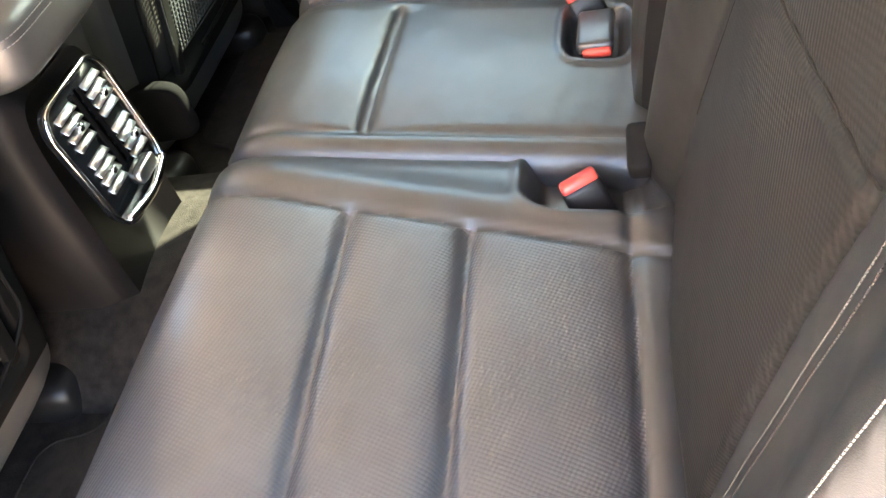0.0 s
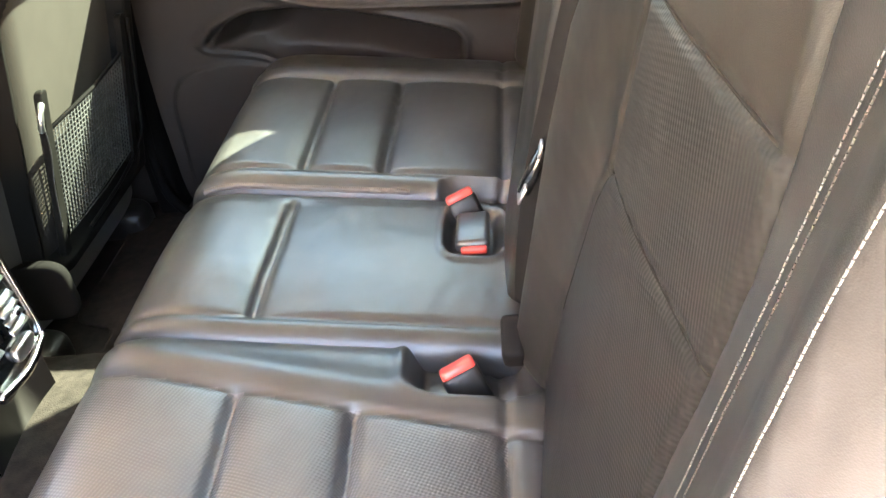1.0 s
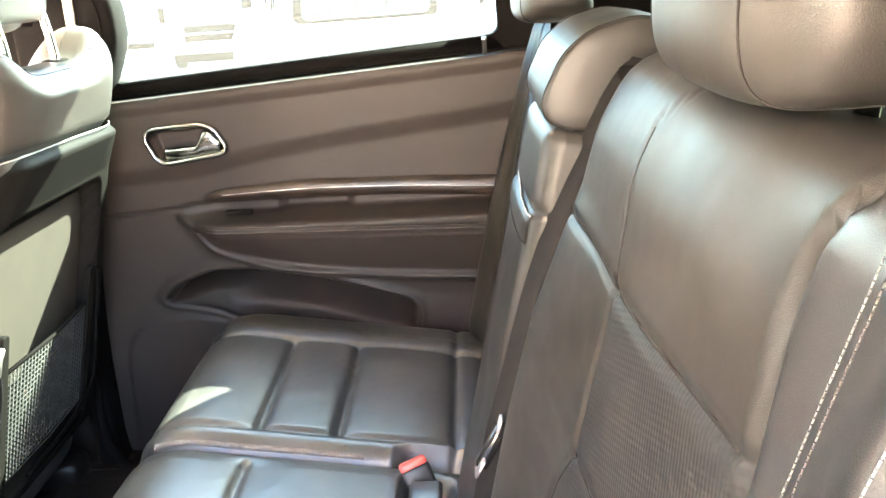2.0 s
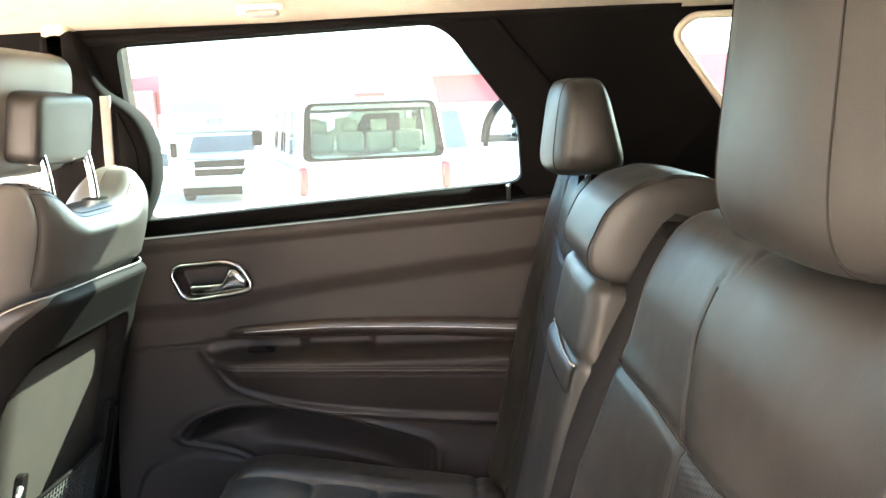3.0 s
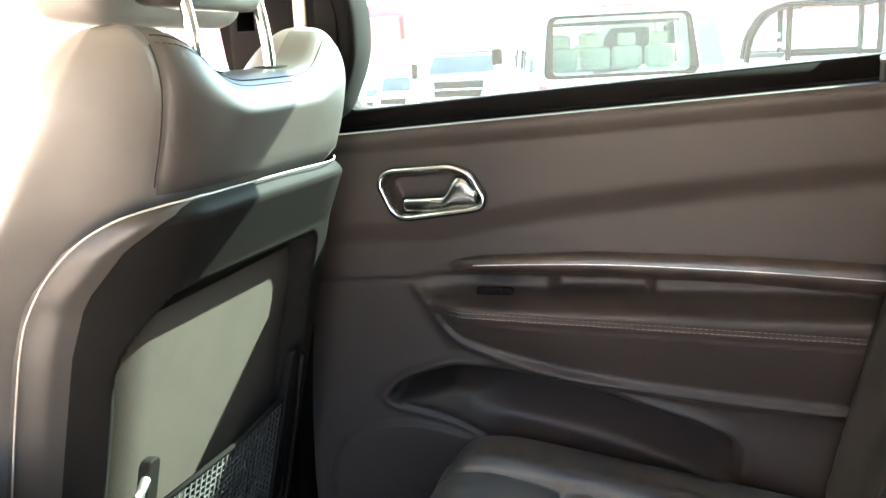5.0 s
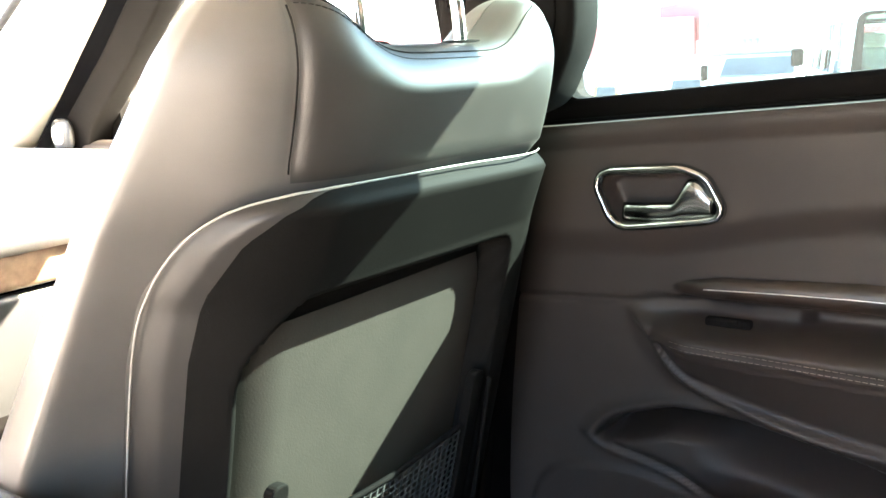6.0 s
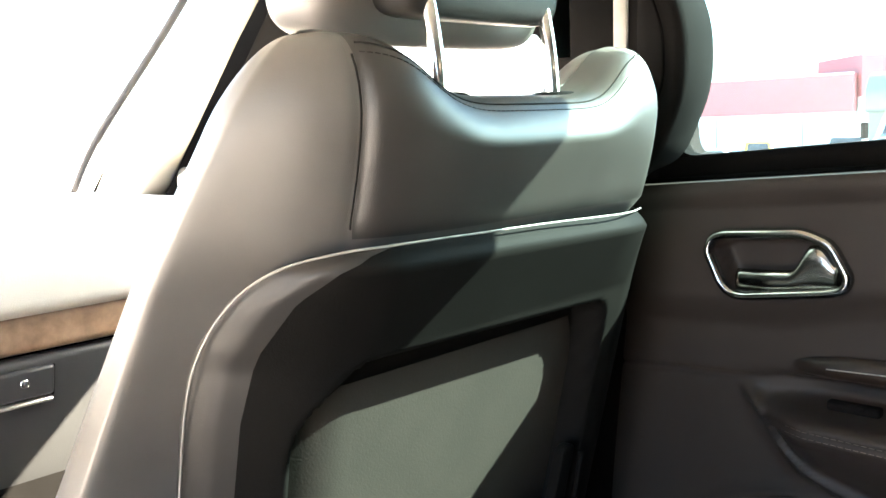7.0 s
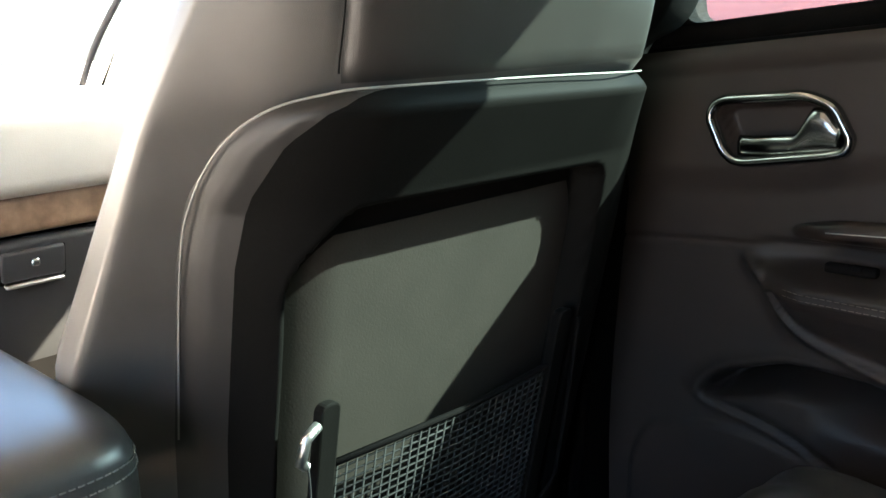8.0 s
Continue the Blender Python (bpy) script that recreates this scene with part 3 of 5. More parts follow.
# floor mats
for nm, poly in (("near", [(-0.66, 0.12), (-0.66, 0.52), (-0.575, 0.54), (-0.575, 0.655), (-0.60, 0.69), (-0.22, 0.69), (-0.22, 0.12)]),
                 ("far", [(-0.66, 1.46), (-0.66, 1.13), (-0.575, 1.11), (-0.575, 0.99), (-0.22, 0.97), (-0.22, 1.46)])):
    mat_ob = thing("floor_mat", "dark carpet mat in the rear footwell", "floor mat", "floor mats", at=(-0.42, poly[0][1], FLOOR))
    child("carpet", slab(rounded(poly, 0.035), lambda u, v, w: (u, v, FLOOR + 0.001 + w), 0.012, (), 0.004), CARPET, mat_ob)
    child("binding", tube([(u, v, FLOOR + 0.010) for u, v in rounded(poly, 0.035)], 0.004, 6, closed=True), CARPET, mat_ob, "dark bound edge")


# ---- second row seats ----
def cz(x):
    """Top of the bench, which falls to the rear."""
    return 0.385 + 0.15 * (0.12 - x)


TILT_C = math.atan(0.15)
CU, CV, CN = (math.cos(TILT_C), 0, -math.sin(TILT_C)), (0, 1, 0), (math.sin(TILT_C), 0, math.cos(TILT_C))
X0 = -0.315
C_END = 0.115


def cushion(ob, y0, y1, ins0, ins1, seams, mat_in, rise=0.009, hollows=(), deep=0.005, splay=0.0, skew=0.0, end=C_END):
    """A bench cushion with padded inserts between two bolsters."""
    edges = [X0 - 0.05] + list(seams) + [end]

    def h(u, v):
        x, y = X0 + u * math.cos(TILT_C), y0 + v
        rim = min(y - ins0, ins1 - splay * (x + 0.1) - y)
        x -= skew * (ins1 - y)
        k = smooth(-0.006, 0.012, rim)
        val = 0.006 * math.sin(math.pi * min(1, max(0, v / (y1 - y0)))) - 0.045 * smooth(-0.215, -0.375, x) ** 1.5
        seat = 0.0
        for a, b in zip(edges, edges[1:]):
            if a <= x <= b:
                s = (x - a) / (b - a)
                seat = rise * (1 - abs(2 * s - 1) ** 3.5)
        if x > end:
            seat = 0.003
        val += k * (seat - 0.004) + (1 - k) * (0.009 * math.exp(-((rim + 0.03) / 0.028) ** 2))
        val += groove(rim, deep, 0.0045) + groove(x - end, 0.005, 0.006)
        for s in seams:
            val += groove(x - s + 0.0012 * noise.noise(Vector((y * 45, s * 9, 2.1))), 0.0068 + 0.0012 * noise.noise(Vector((y * 60, s * 7, 5.2))), 0.0058) * k
        for hx, hy, rx, ry, dp in hollows:
            q = (((x - hx) / rx) ** 4 + ((y - hy) / ry) ** 4) ** 0.25
            val += -dp * smooth(1.12, 0.72, q) + 0.004 * math.exp(-((q - 1.16) / 0.10) ** 2)
        val += 0.0007 * noise.noise(Vector((x * 16, y * 16, 0.3))) + 0.0004 * noise.noise(Vector((x * 70, y * 40, 1.7)))
        return val

    def which(u, v):
        x, y = X0 + u * math.cos(TILT_C), y0 + v
        inside = ins0 < y < ins1 - splay * (x + 0.1)
        x -= skew * (ins1 - y)
        if inside and x < end and u > 0.012:
            return 1 + sum(x > s for s in seams)
        return 0

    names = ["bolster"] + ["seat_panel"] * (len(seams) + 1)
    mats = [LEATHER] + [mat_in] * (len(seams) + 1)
    for nm, mt, bm in zip(names, mats, pad((X0, y0, cz(X0)), CU, CV, CN, 0.50, y1 - y0, 0.19, 0.035, h, step=0.0045, which=which, count=len(names))):
        child(nm, bm, mt, ob)
    return lambda x, y: Vector((X0, y0, cz(X0))) + Vector(CU) * ((x - X0) / math.cos(TILT_C)) + Vector((0, y - y0, 0)) + Vector(CN) * h((x - X0) / math.cos(TILT_C), y - y0)


def bx(z):
    """Front face of the seat backs."""
    return 0.165 + 0.22 * (z - 0.40)


LEAN_B = math.atan(0.22)
BU, BV, BN = (0, 1, 0), (math.sin(LEAN_B), 0, math.cos(LEAN_B)), (-math.cos(LEAN_B), 0, math.sin(LEAN_B))
ZB = 0.36


def backrest(ob, y0, y1, z1, hfun, out, which, names, mats, r=0.035, thick=0.11, parent=None):
    o = Vector((bx(ZB), y0, ZB)) + Vector(BN) * out
    cs = math.cos(LEAN_B)
    for nm, mt, bm in zip(names, mats, pad(o, BU, BV, BN, y1 - y0, (z1 - ZB) / cs, thick, r, lambda u, v: hfun(y0 + u, ZB + v * cs), step=0.004,
                                           which=lambda u, v: which(y0 + u, ZB + v * cs), count=len(names))):
        child(nm, bm, mt, ob)
    return lambda y, z, lift=0.0: o + Vector(BV) * ((z - ZB) / cs) + Vector((0, y - y0, 0)) + Vector(BN) * (hfun(y, z) + lift)


OUT_SEAM = [(p.x, p.y) for p in spline([(0.36, 0.285, 0), (0.49, 0.278, 0), (0.66, 0.255, 0), (0.73, 0.240, 0), (0.80, 0.230, 0), (0.86, 0.232, 0), (0.905, 0.236, 0), (0.935, 0.228, 0), (0.956, 0.210, 0), (0.968, 0.190, 0), (1.0, 0.15, 0)], 6)]
IN_SEAM = [(0.36, 0.61), (0.519, 0.580), (0.648, 0.519), (0.697, 0.474), (0.82, 0.468), (0.877, 0.490), (0.925, 0.498), (0.945, 0.47), (1.0, 0.43)]
V_UP = [(0.0, 0.850), (0.238, 0.835), (0.474, 0.820), (0.64, 0.816), (0.8, 0.815)]
INNER_RISE = [(0.36, 0.030), (0.62, 0.030), (0.72, 0.026), (0.79, 0.015), (0.84, 0.006), (0.96, 0.0)]
V_LOW = [(0.0, 0.76), (0.24, 0.728), (0.474, 0.697)]


def outer_relief(y, z, turn=1.3):
    """Insert, bolsters and seams of an outer seat back; y counts from the door inward."""
    yo, yi = interp(z, OUT_SEAM), interp(z, IN_SEAM)
    rim_o, rim_i = y - yo, yi - y
    k = smooth(-0.010, 0.010, rim_o)
    low = smooth(0.006, -0.006, z - interp(y, V_UP))
    edge_y = 0.119 - 0.12 * (z - 0.8)
    v = (1 - k) * (1 - 0.2 * smooth(0.85, 0.95, z)) * 0.026 * math.exp(-((y - edge_y - 0.008) / 0.040) ** 2)
    v += groove(rim_o, 0.007, 0.0045) + groove(rim_i, 0.002 + 0.001 * low, 0.0045)
    v += groove(z - interp(y, V_UP), 0.0032, 0.004) * (k if y < yo + 0.05 else 1.0)
    v += k * groove(z - interp(y, V_LOW), 0.0032, 0.004) * smooth(-0.008, 0.0, rim_i)
    v += k * 0.009 * math.sin(math.pi * smooth(yo, 0.60, y)) ** 0.7
    v += interp(z, INNER_RISE) * smooth(yi - 0.015, 0.672, y)
    v += -0.018 * smooth(0.88, 0.97, z) * smooth(0.19, 0.31, y)
    v += groove(y - edge_y, 0.003, 0.004) - turn * max(0.0, edge_y + 0.004 - y) ** 1.04
    v += 0.0006 * noise.noise(Vector((y * 14, z * 14, 4.3))) + 0.0002 * noise.noise(Vector((y * 50, z * 60, 8.7)))
    return v


def outer_which(y, z):
    if interp(z, OUT_SEAM) < y < interp(z, IN_SEAM):
        return 1 if z > interp(y, V_UP) else 2 if z > interp(y, V_LOW) else 3
    return 0 if y < 0.3 else 4


def headrest(seat, label, c, half, posts, lean, material, taper=0.3, soft=0.3):
    m = Matrix.Rotation(lean, 3, "Y")

    def shp(p):
        q = p.copy()
        q.x += 0.014 * (1 - (p.y / half[1]) ** 2) * (-1 if p.x < 0 else 0.2) + 0.010 * (p.z / half[2])
        q.y *= 1 - 0.06 * (p.z / half[2])
        q.x -= taper * (p.x + half[0]) * (1 + p.z / half[2]) / 2
        return q
    ob = child("headrest", blob(c, half, soft, soft, m, nu=56, nv=32, shape=shp), material, seat, label)
    slim = 1.003 * (1 - 0.66 ** (2 / soft)) ** (soft / 2)
    for s in (-1, 1):
        ring = []
        for k in range(61):
            a = math.tau * k / 60
            q = Vector((half[0] * slim * math.copysign(abs(math.cos(a)) ** soft, math.cos(a)), s * half[1] * 0.66, half[2] * slim * math.copysign(abs(math.sin(a)) ** soft, math.sin(a))))
            ring.append(m @ shp(q) + Vector(c))
        sub(child("seam", tube(ring, 0.0006, 5), THREAD_DARK, seat), ob)
    for s in (-1, 1):
        if posts:
            sub(child("post", tube([(c[0] + 0.0, c[1] + s * posts, c[2] - half[2] * 0.8), (c[0] - 0.01, c[1] + s * posts, c[2] - half[2] - 0.07)], 0.006, 10), CHROME, seat), ob)
    return ob


def sub(ob, parent):
    """Hang a part, modelled in the world's axes under a thing, below another part of it."""
    thing_m = ob.matrix_parent_inverse.copy()
    ob.parent = parent
    ob.matrix_parent_inverse = thing_m @ Matrix.Identity(4)
    ob.matrix_parent_inverse = parent.matrix_basis.inverted() @ parent.matrix_parent_inverse.inverted() @ thing_m
    return ob


near = thing("rear_seat", "black perforated leather outer rear seat with white stitching", "car seat", "second row seats", at=(0, 0.38, 0.02))
mid = thing("rear_seat", "narrow black leather middle rear seat with folding backrest", "car seat", "second row seats", at=(0, 0.815, 0.02))
far = thing("rear_seat", "black leather outer rear seat beside the closed door", "car seat", "second row seats", at=(0, 1.23, 0.02))
cushion(near, 0.12, 0.686, 0.262, 0.580, (-0.145, -0.028), PERF_LIT, hollows=((0.085, 0.640, 0.062, 0.050, 0.030),), splay=0.16, skew=0.05)
cushion(mid, 0.664, 0.976, 0.703, 0.948, (-0.158,), LEATHER, 0.007, hollows=((0.078, 0.885, 0.034, 0.055, 0.018),), deep=0.004, end=0.20)
far_top = cushion(far, 0.976, 1.475, 1.030, 1.335, (-0.160, -0.050), LEATHER, hollows=((0.085, 0.985, 0.05, 0.022, 0.02),))
for seat, y0, y1 in ((near, 0.15, 0.66), (mid, 0.69, 0.96), (far, 0.99, 1.45)):
    child("base", rbox(-0.05, (y0 + y1) / 2, 0.12, 0.38, y1 - y0, 0.24, 0.02), TRIM_BLACK, seat, "black plastic seat base")

# Backs take the darker leather copies; their shade is in the colour.
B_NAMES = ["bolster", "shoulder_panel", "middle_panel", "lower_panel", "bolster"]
B_MATS = [BOLSTER_LEATHER, SHADED_LEATHER, PERF_SHADED, PERF_SHADED, SHADED_LEATHER]
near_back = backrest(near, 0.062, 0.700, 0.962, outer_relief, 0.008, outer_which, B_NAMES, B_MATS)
far_back = backrest(far, 0.968, 1.50, 0.955, lambda y, z: outer_relief(1.63 - y, z, 0.4), 0.0, lambda y, z: outer_which(1.63 - y, z), B_NAMES, [SHADED_LEATHER] + B_MATS[1:])
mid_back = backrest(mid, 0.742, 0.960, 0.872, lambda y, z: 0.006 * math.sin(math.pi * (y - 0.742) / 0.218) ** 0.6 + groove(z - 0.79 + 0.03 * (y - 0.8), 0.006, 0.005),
                    0.040, lambda y, z: 0 if z > 0.79 - 0.03 * (y - 0.8) else 1, ["upper_panel", "lower_panel"], [SHADED_LEATHER, SHADED_LEATHER], r=0.018, thick=0.12)
# pull strap across the middle back: a flat flap with a pale upper edge
edge = lambda y: 0.018 - math.sqrt(0.018 ** 2 - max(0.0, 0.760 - y, y - 0.942) ** 2)
zt = lambda y: 0.786 + 0.12 * (y - 0.845) ** 2 + 0.012 * (y - 0.845)
P = [[mid_back(y, zt(y) - 0.030 * s, 0.0010 - edge(y) + 0.0022 * math.sin(math.pi * min(1.0, 0.15 + 0.9 * s)) ** 0.5) for s in (0, 0.1, 0.25, 0.5, 0.75, 0.9, 1.0)] for y in [0.752 + 0.19 * k / 24 for k in range(25)]]
flap = child("pull_strap", grid(P), SHADED_LEATHER, mid, "flat leather pull strap")
sub(child("strap_edge", tube([mid_back(0.752 + 0.19 * k / 24, zt(0.752 + 0.19 * k / 24), 0.0026 - edge(0.752 + 0.19 * k / 24)) for k in range(25)], 0.0010, 6), PIPING, mid, "pale edge of the pull strap"), flap)
sub(child("strap_seam", tube([mid_back(0.752 + 0.19 * k / 24, zt(0.752 + 0.19 * k / 24) - 0.027, 0.0020 - edge(0.752 + 0.19 * k / 24)) for k in range(25)], 0.0008, 5), THREAD_DARK, mid), flap)
# sewn joints between the panels of the outer backs
for seat, at_back, flip in ((near, near_back, lambda y: y), (far, far_back, lambda y: 1.63 - y)):
    for line in ([(y, interp(y, V_UP)) for y in [0.245 + 0.44 * k / 40 for k in range(41)]],
                 [(y, interp(y, V_LOW)) for y in [0.245 + 0.225 * k / 30 for k in range(31)]],
                 [(interp(z, IN_SEAM), z) for z in [0.50 + 0.42 * k / 50 for k in range(51)]]):
        child("panel_seam", tube([at_back(flip(y), z, 0.0) for y, z in line if flip(y) < 1.44], 0.0013, 5), THREAD_DARK, seat)
# thread on the near seat
for dy in (0.0, 0.0075):
    P = [near_back(0.191 + dy - 0.17 * (z - 0.815), z, 0.0012) for z in [0.44 + 0.01 * k for k in range(53)]]
    child("stitching", dashes(P, 0.0021, 0.0006, 0.00042), STITCH if dy else THREAD_GREY, near, "white contrast stitching")
P = [near_back(0.124 - 0.12 * (z - 0.8), z, 0.0022) for z in [0.44 + 0.01 * k for k in range(52)]]
child("edge_stitching", dashes(P, 0.0021, 0.0006, 0.00036), STITCH, near, "pale edge stitching")
# piped side seam of the outer cushion
P = []
for k in range(281):
    c = far_top(-0.29 + 0.001 * k, 0.982) + Vector((0, 0.006, -0.0085))
    r = 0.0046 if k % 3 else 0.0028
    P.append([c + Vector((0, r * math.cos(a), r * math.sin(a))) for a in [math.tau * j / 8 for j in range(8)]])
child("zip_piping", grid(P, wrap_v=True), BROWN_PIPING, far, "brown ribbed side seam")

headrest(near, "raised black leather headrest", (0.336, 0.392, 1.064), (0.058, 0.124, 0.106), 0.06, 0.0, SHADED_LEATHER, 0.2, 0.4)
headrest(far, "raised black leather headrest", (0.292, 1.205, 1.014), (0.050, 0.125, 0.066), 0.06, 0.0, SHADED_LEATHER, 0.52, 0.45)
# middle headrest: a low roll with flat stitched ends
P = []
ring = [(0.247, 0.872), (0.226, 0.885), (0.224, 0.905), (0.240, 0.945), (0.262, 0.966), (0.295, 0.976), (0.332, 0.968), (0.362, 0.940), (0.368, 0.915), (0.330, 0.893), (0.290, 0.882)]
ring = rounded([(0.226 + (u - 0.226) * 1.22, v) for u, v in ring], 0.012, 3)
cxr, czr = sum(p[0] for p in ring) / len(ring), sum(p[1] for p in ring) / len(ring)
for k, y in [(0.0, 0.750), (0.6, 0.7502), (0.93, 0.7505), (0.985, 0.753), (1.0, 0.759), (1.0, 0.80), (1.01, 0.82), (1.0, 0.88), (1.0, 0.945), (0.985, 0.953), (0.93, 0.956), (0.6, 0.957), (0.0, 0.957)]:
    P.append([(cxr + (u - cxr) * k, y, czr + (v - czr) * k) for u, v in ring])
bm = grid(P, wrap_v=True)
bmesh.ops.remove_doubles(bm, verts=bm.verts, dist=1e-5)
bmesh.ops.recalc_face_normals(bm, faces=bm.faces)
mh = child("headrest", bm, SHADED_LEATHER, mid, "low broad black leather headrest")
for y in (0.757, 0.949):
    sub(child("seam", tube([(cxr + (u - cxr) * 1.0, y, czr + (v - czr) * 1.0) for u, v in ring], 0.0008, 6, closed=True), THREAD_DARK, mid), mh)

# ---- belts and buckles ----
P = spline([(0.314, 0.740, 0.938), (0.300, 0.734, 0.916), (0.256, 0.728, 0.827), (0.220, 0.726, 0.735), (0.190, 0.724, 0.630), (0.172, 0.722, 0.567), (0.155, 0.720, 0.48), (0.145, 0.716, 0.40)], 8)
rows = []
for i, p in enumerate(P):
    d = (P[min(i + 1, len(P) - 1)] - P[max(i - 1, 0)]).normalized()
    side = Vector((0.70, -0.70, 0.10))
    side = (side - d * side.dot(d)).normalized() * 0.0235
    nrm = d.cross(side).normalized() * 0.0008
    rows.append([p - side - nrm, p + side - nrm, p + side + nrm, p - side + nrm])
belt = thing("seat_belt", "dark webbing seat belt across the middle seat back", "seat belt", at=(0.2, 0.68, 0.42))
child("webbing", grid(rows, wrap_v=True, cap=True), BELT, belt)
tongue = child("tongue", rbox(0.162, 0.712, 0.572, 0.014, 0.012, 0.055, 0.004, 2, Matrix.Rotation(0.5, 4, "Y")), PIANO, belt, "black latch plate")
sub(child("plate", rbox(0.149, 0.706, 0.553, 0.003, 0.020, 0.020, 0.001, 1, Matrix.Rotation(0.5, 4, "Y")), SATIN, belt, "bright steel tongue"), tongue)
sub(child("slot_bar", rbox(0.170, 0.708, 0.597, 0.003, 0.014, 0.016, 0.001, 1, Matrix.Rotation(0.3, 4, "Y")), SATIN, belt), tongue)
child("webbing_fold", rbox(0.126, 0.664, 0.402, 0.024, 0.050, 0.030, 0.006, 2, Matrix.Rotation(0.4, 4, "X")), BELT, belt, "folded end of the webbing")
child("guide", rbox(0.318, 0.752, 0.925, 0.05, 0.065, 0.016, 0.006), TRIM_BLACK, belt, "black belt guide")


def buckle(x, y, z, up, wide, label):
    """An upright buckle: its red button at (x, y, z), its stem running down against up, its width along wide."""
    ob = thing("seat_belt_buckle", label, "buckle", "seat belt buckles", at=(x, y, z - 0.05))
    up = Vector(up).normalized()
    wide = (Vector(wide) - up * Vector(wide).dot(up)).normalized()
    m = Matrix((wide, up.cross(wide), up)).transposed().to_4x4()
    m.translation = (x, y, z)
    bm = rbox(0, 0, -0.034, 0.040, 0.022, 0.066, 0.006, 3)
    bmesh.ops.transform(bm, matrix=m, verts=bm.verts)
    child("housing", bm, CONSOLE, ob)
    bm = rbox(0, 0, 0.0, 0.037, 0.019, 0.012, 0.004, 2)
    bmesh.ops.transform(bm, matrix=m, verts=bm.verts)
    child("button", bm, RED, ob, "red release button")
    return ob


buckle(0.070, 0.620, 0.408, (-0.35, 0.25, 0.9), (1, 0.35, 0.2), "black buckle with red button in the near cushion")
buckle(0.060, 0.948, 0.412, (-0.35, 0.25, 0.9), (1, 0.25, 0.2), "black buckle with red button beside the outer cushion")
ob = thing("seat_belt_buckle", "flat stowed buckle with red button in the middle cushion", "buckle", "seat belt buckles", at=(0.078, 0.88, 0.39))
child("housing", rbox(0.078, 0.884, 0.398, 0.042, 0.072, 0.016, 0.006, 3), BUCKLE, ob)
child("button", rbox(0.080, 0.846, 0.395, 0.032, 0.010, 0.010, 0.003), RED, ob, "red release button")

# ---- front seats ----


def fx(z):
    return -0.525 + 0.245 * (z - 0.574)


def wrap(d):
    """How far the seat back curves forward at d from its middle."""
    return 0.072 * math.tanh(2.6 * max(0.0, abs(d) - 0.165) ** 1.6 / 0.072)


def front_seat(cy, label):
    ob = thing("front_seat", label, "car seat", "front seats", at=(-0.7, cy, 0.05))
    SEAM_L, SEAM_R, SEAM_Y = 0.78, 0.762, 0.180
    def outline(z):
        w = interp(z, [(0.24, 0.27), (0.62, 0.283), (0.80, 0.262), (0.90, 0.245), (0.96, 0.235)])
        T = interp(z, [(0.24, 0.22), (0.60, 0.22), (0.80, 0.165), (0.96, 0.12)])
        e = max(0.0, (z - 0.90) / 0.058)
        return w, T, math.sqrt(max(0.0, 1 - min(1.0, e) ** 2))

    def left_w(z):
        w, T, k = outline(z)
        return w - 0.035 * (1 - k) + interp(z, [(0.24, 0.010), (0.42, 0.050), (0.62, 0.056), (0.80, 0.030), (0.90, 0.008), (0.96, 0.0)])

    def left_y(py, z):
        """Distance from the middle on the side where the bolster swells out beyond the cover's seam."""
        if py > -SEAM_L:
            return py / SEAM_L * SEAM_Y
        return -SEAM_Y + (py + SEAM_L) / (1 - SEAM_L) * (left_w(z) - SEAM_Y)

    def back_x(px, py, yy, z):
        w, T, k = outline(z)
        bulge = (0.020 * smooth(0.800, 0.822, z) + 0.008 * math.sin(math.pi * max(0.0, min(1.0, (z - 0.795) / 0.155)))) * (1 - abs(py) ** 6)
        bulge += groove(yy + SEAM_Y, 0.006, 0.028) * smooth(0.79, 0.83, z) + groove(abs(yy) - (SEAM_Y if yy < 0 else SEAM_R * (w - 0.035 * (1 - k))), 0.0045, 0.005) * smooth(0.82, 0.84, z)
        dent = 0.034 * smooth(0.765, 0.745, z) * smooth(0.258, 0.246, abs(yy))
        return fx(z) - T / 2 + px * T / 2 * (0.22 + 0.78 * k) + (bulge - wrap(yy) - dent) * px

    def lift(yy, z):
        return (0.012 * math.exp(-((abs(yy) - 0.185) / 0.05) ** 2) * smooth(0.88, 0.958, z)
                - 0.034 * math.exp(-(yy / 0.125) ** 6) * smooth(0.84, 0.958, z))

    P, N = [], 260
    zs = [0.24 + 0.66 * i / 44 for i in range(45)] + [0.90 + 0.058 * math.sin(math.pi / 2 * k / 15) for k in range(1, 16)]
    for z in zs:
        w, T, k = outline(z)
        row = []
        for j in range(N):
            a = math.tau * j / N
            ca, sa = math.cos(a), math.sin(a)
            e = 0.42 + 0.16 * smooth(0.0, -0.35, sa)
            px = math.copysign(abs(ca) ** e, ca)
            py = math.copysign(abs(sa) ** e, sa)
            yy = py * (w - 0.035 * (1 - k)) if py > 0 else left_y(py, z)
            if px > 0:
                xx = back_x(px, py, yy, z)
            else:
                xx = fx(z) - T / 2 + px * T / 2 * (0.22 + 0.78 * k) - 0.03 * (1 - py * py) * px
            row.append((xx, cy + yy, z + lift(yy, z)))
        P.append(row)
    last = P[-1]
    mx = sum(p[0] for p in last) / N
    for q in (0.75, 0.5, 0.25, 0.02):
        P.append([(mx + (p[0] - mx) * q, p[1], p[2] + 0.002 * (1 - q)) for p in last])
    lie = []
    for i in range(len(P)):
        row = []
        for j in range(N):
            du = Vector(P[min(i + 1, len(P) - 1)][j]) - Vector(P[max(i - 1, 0)][j])
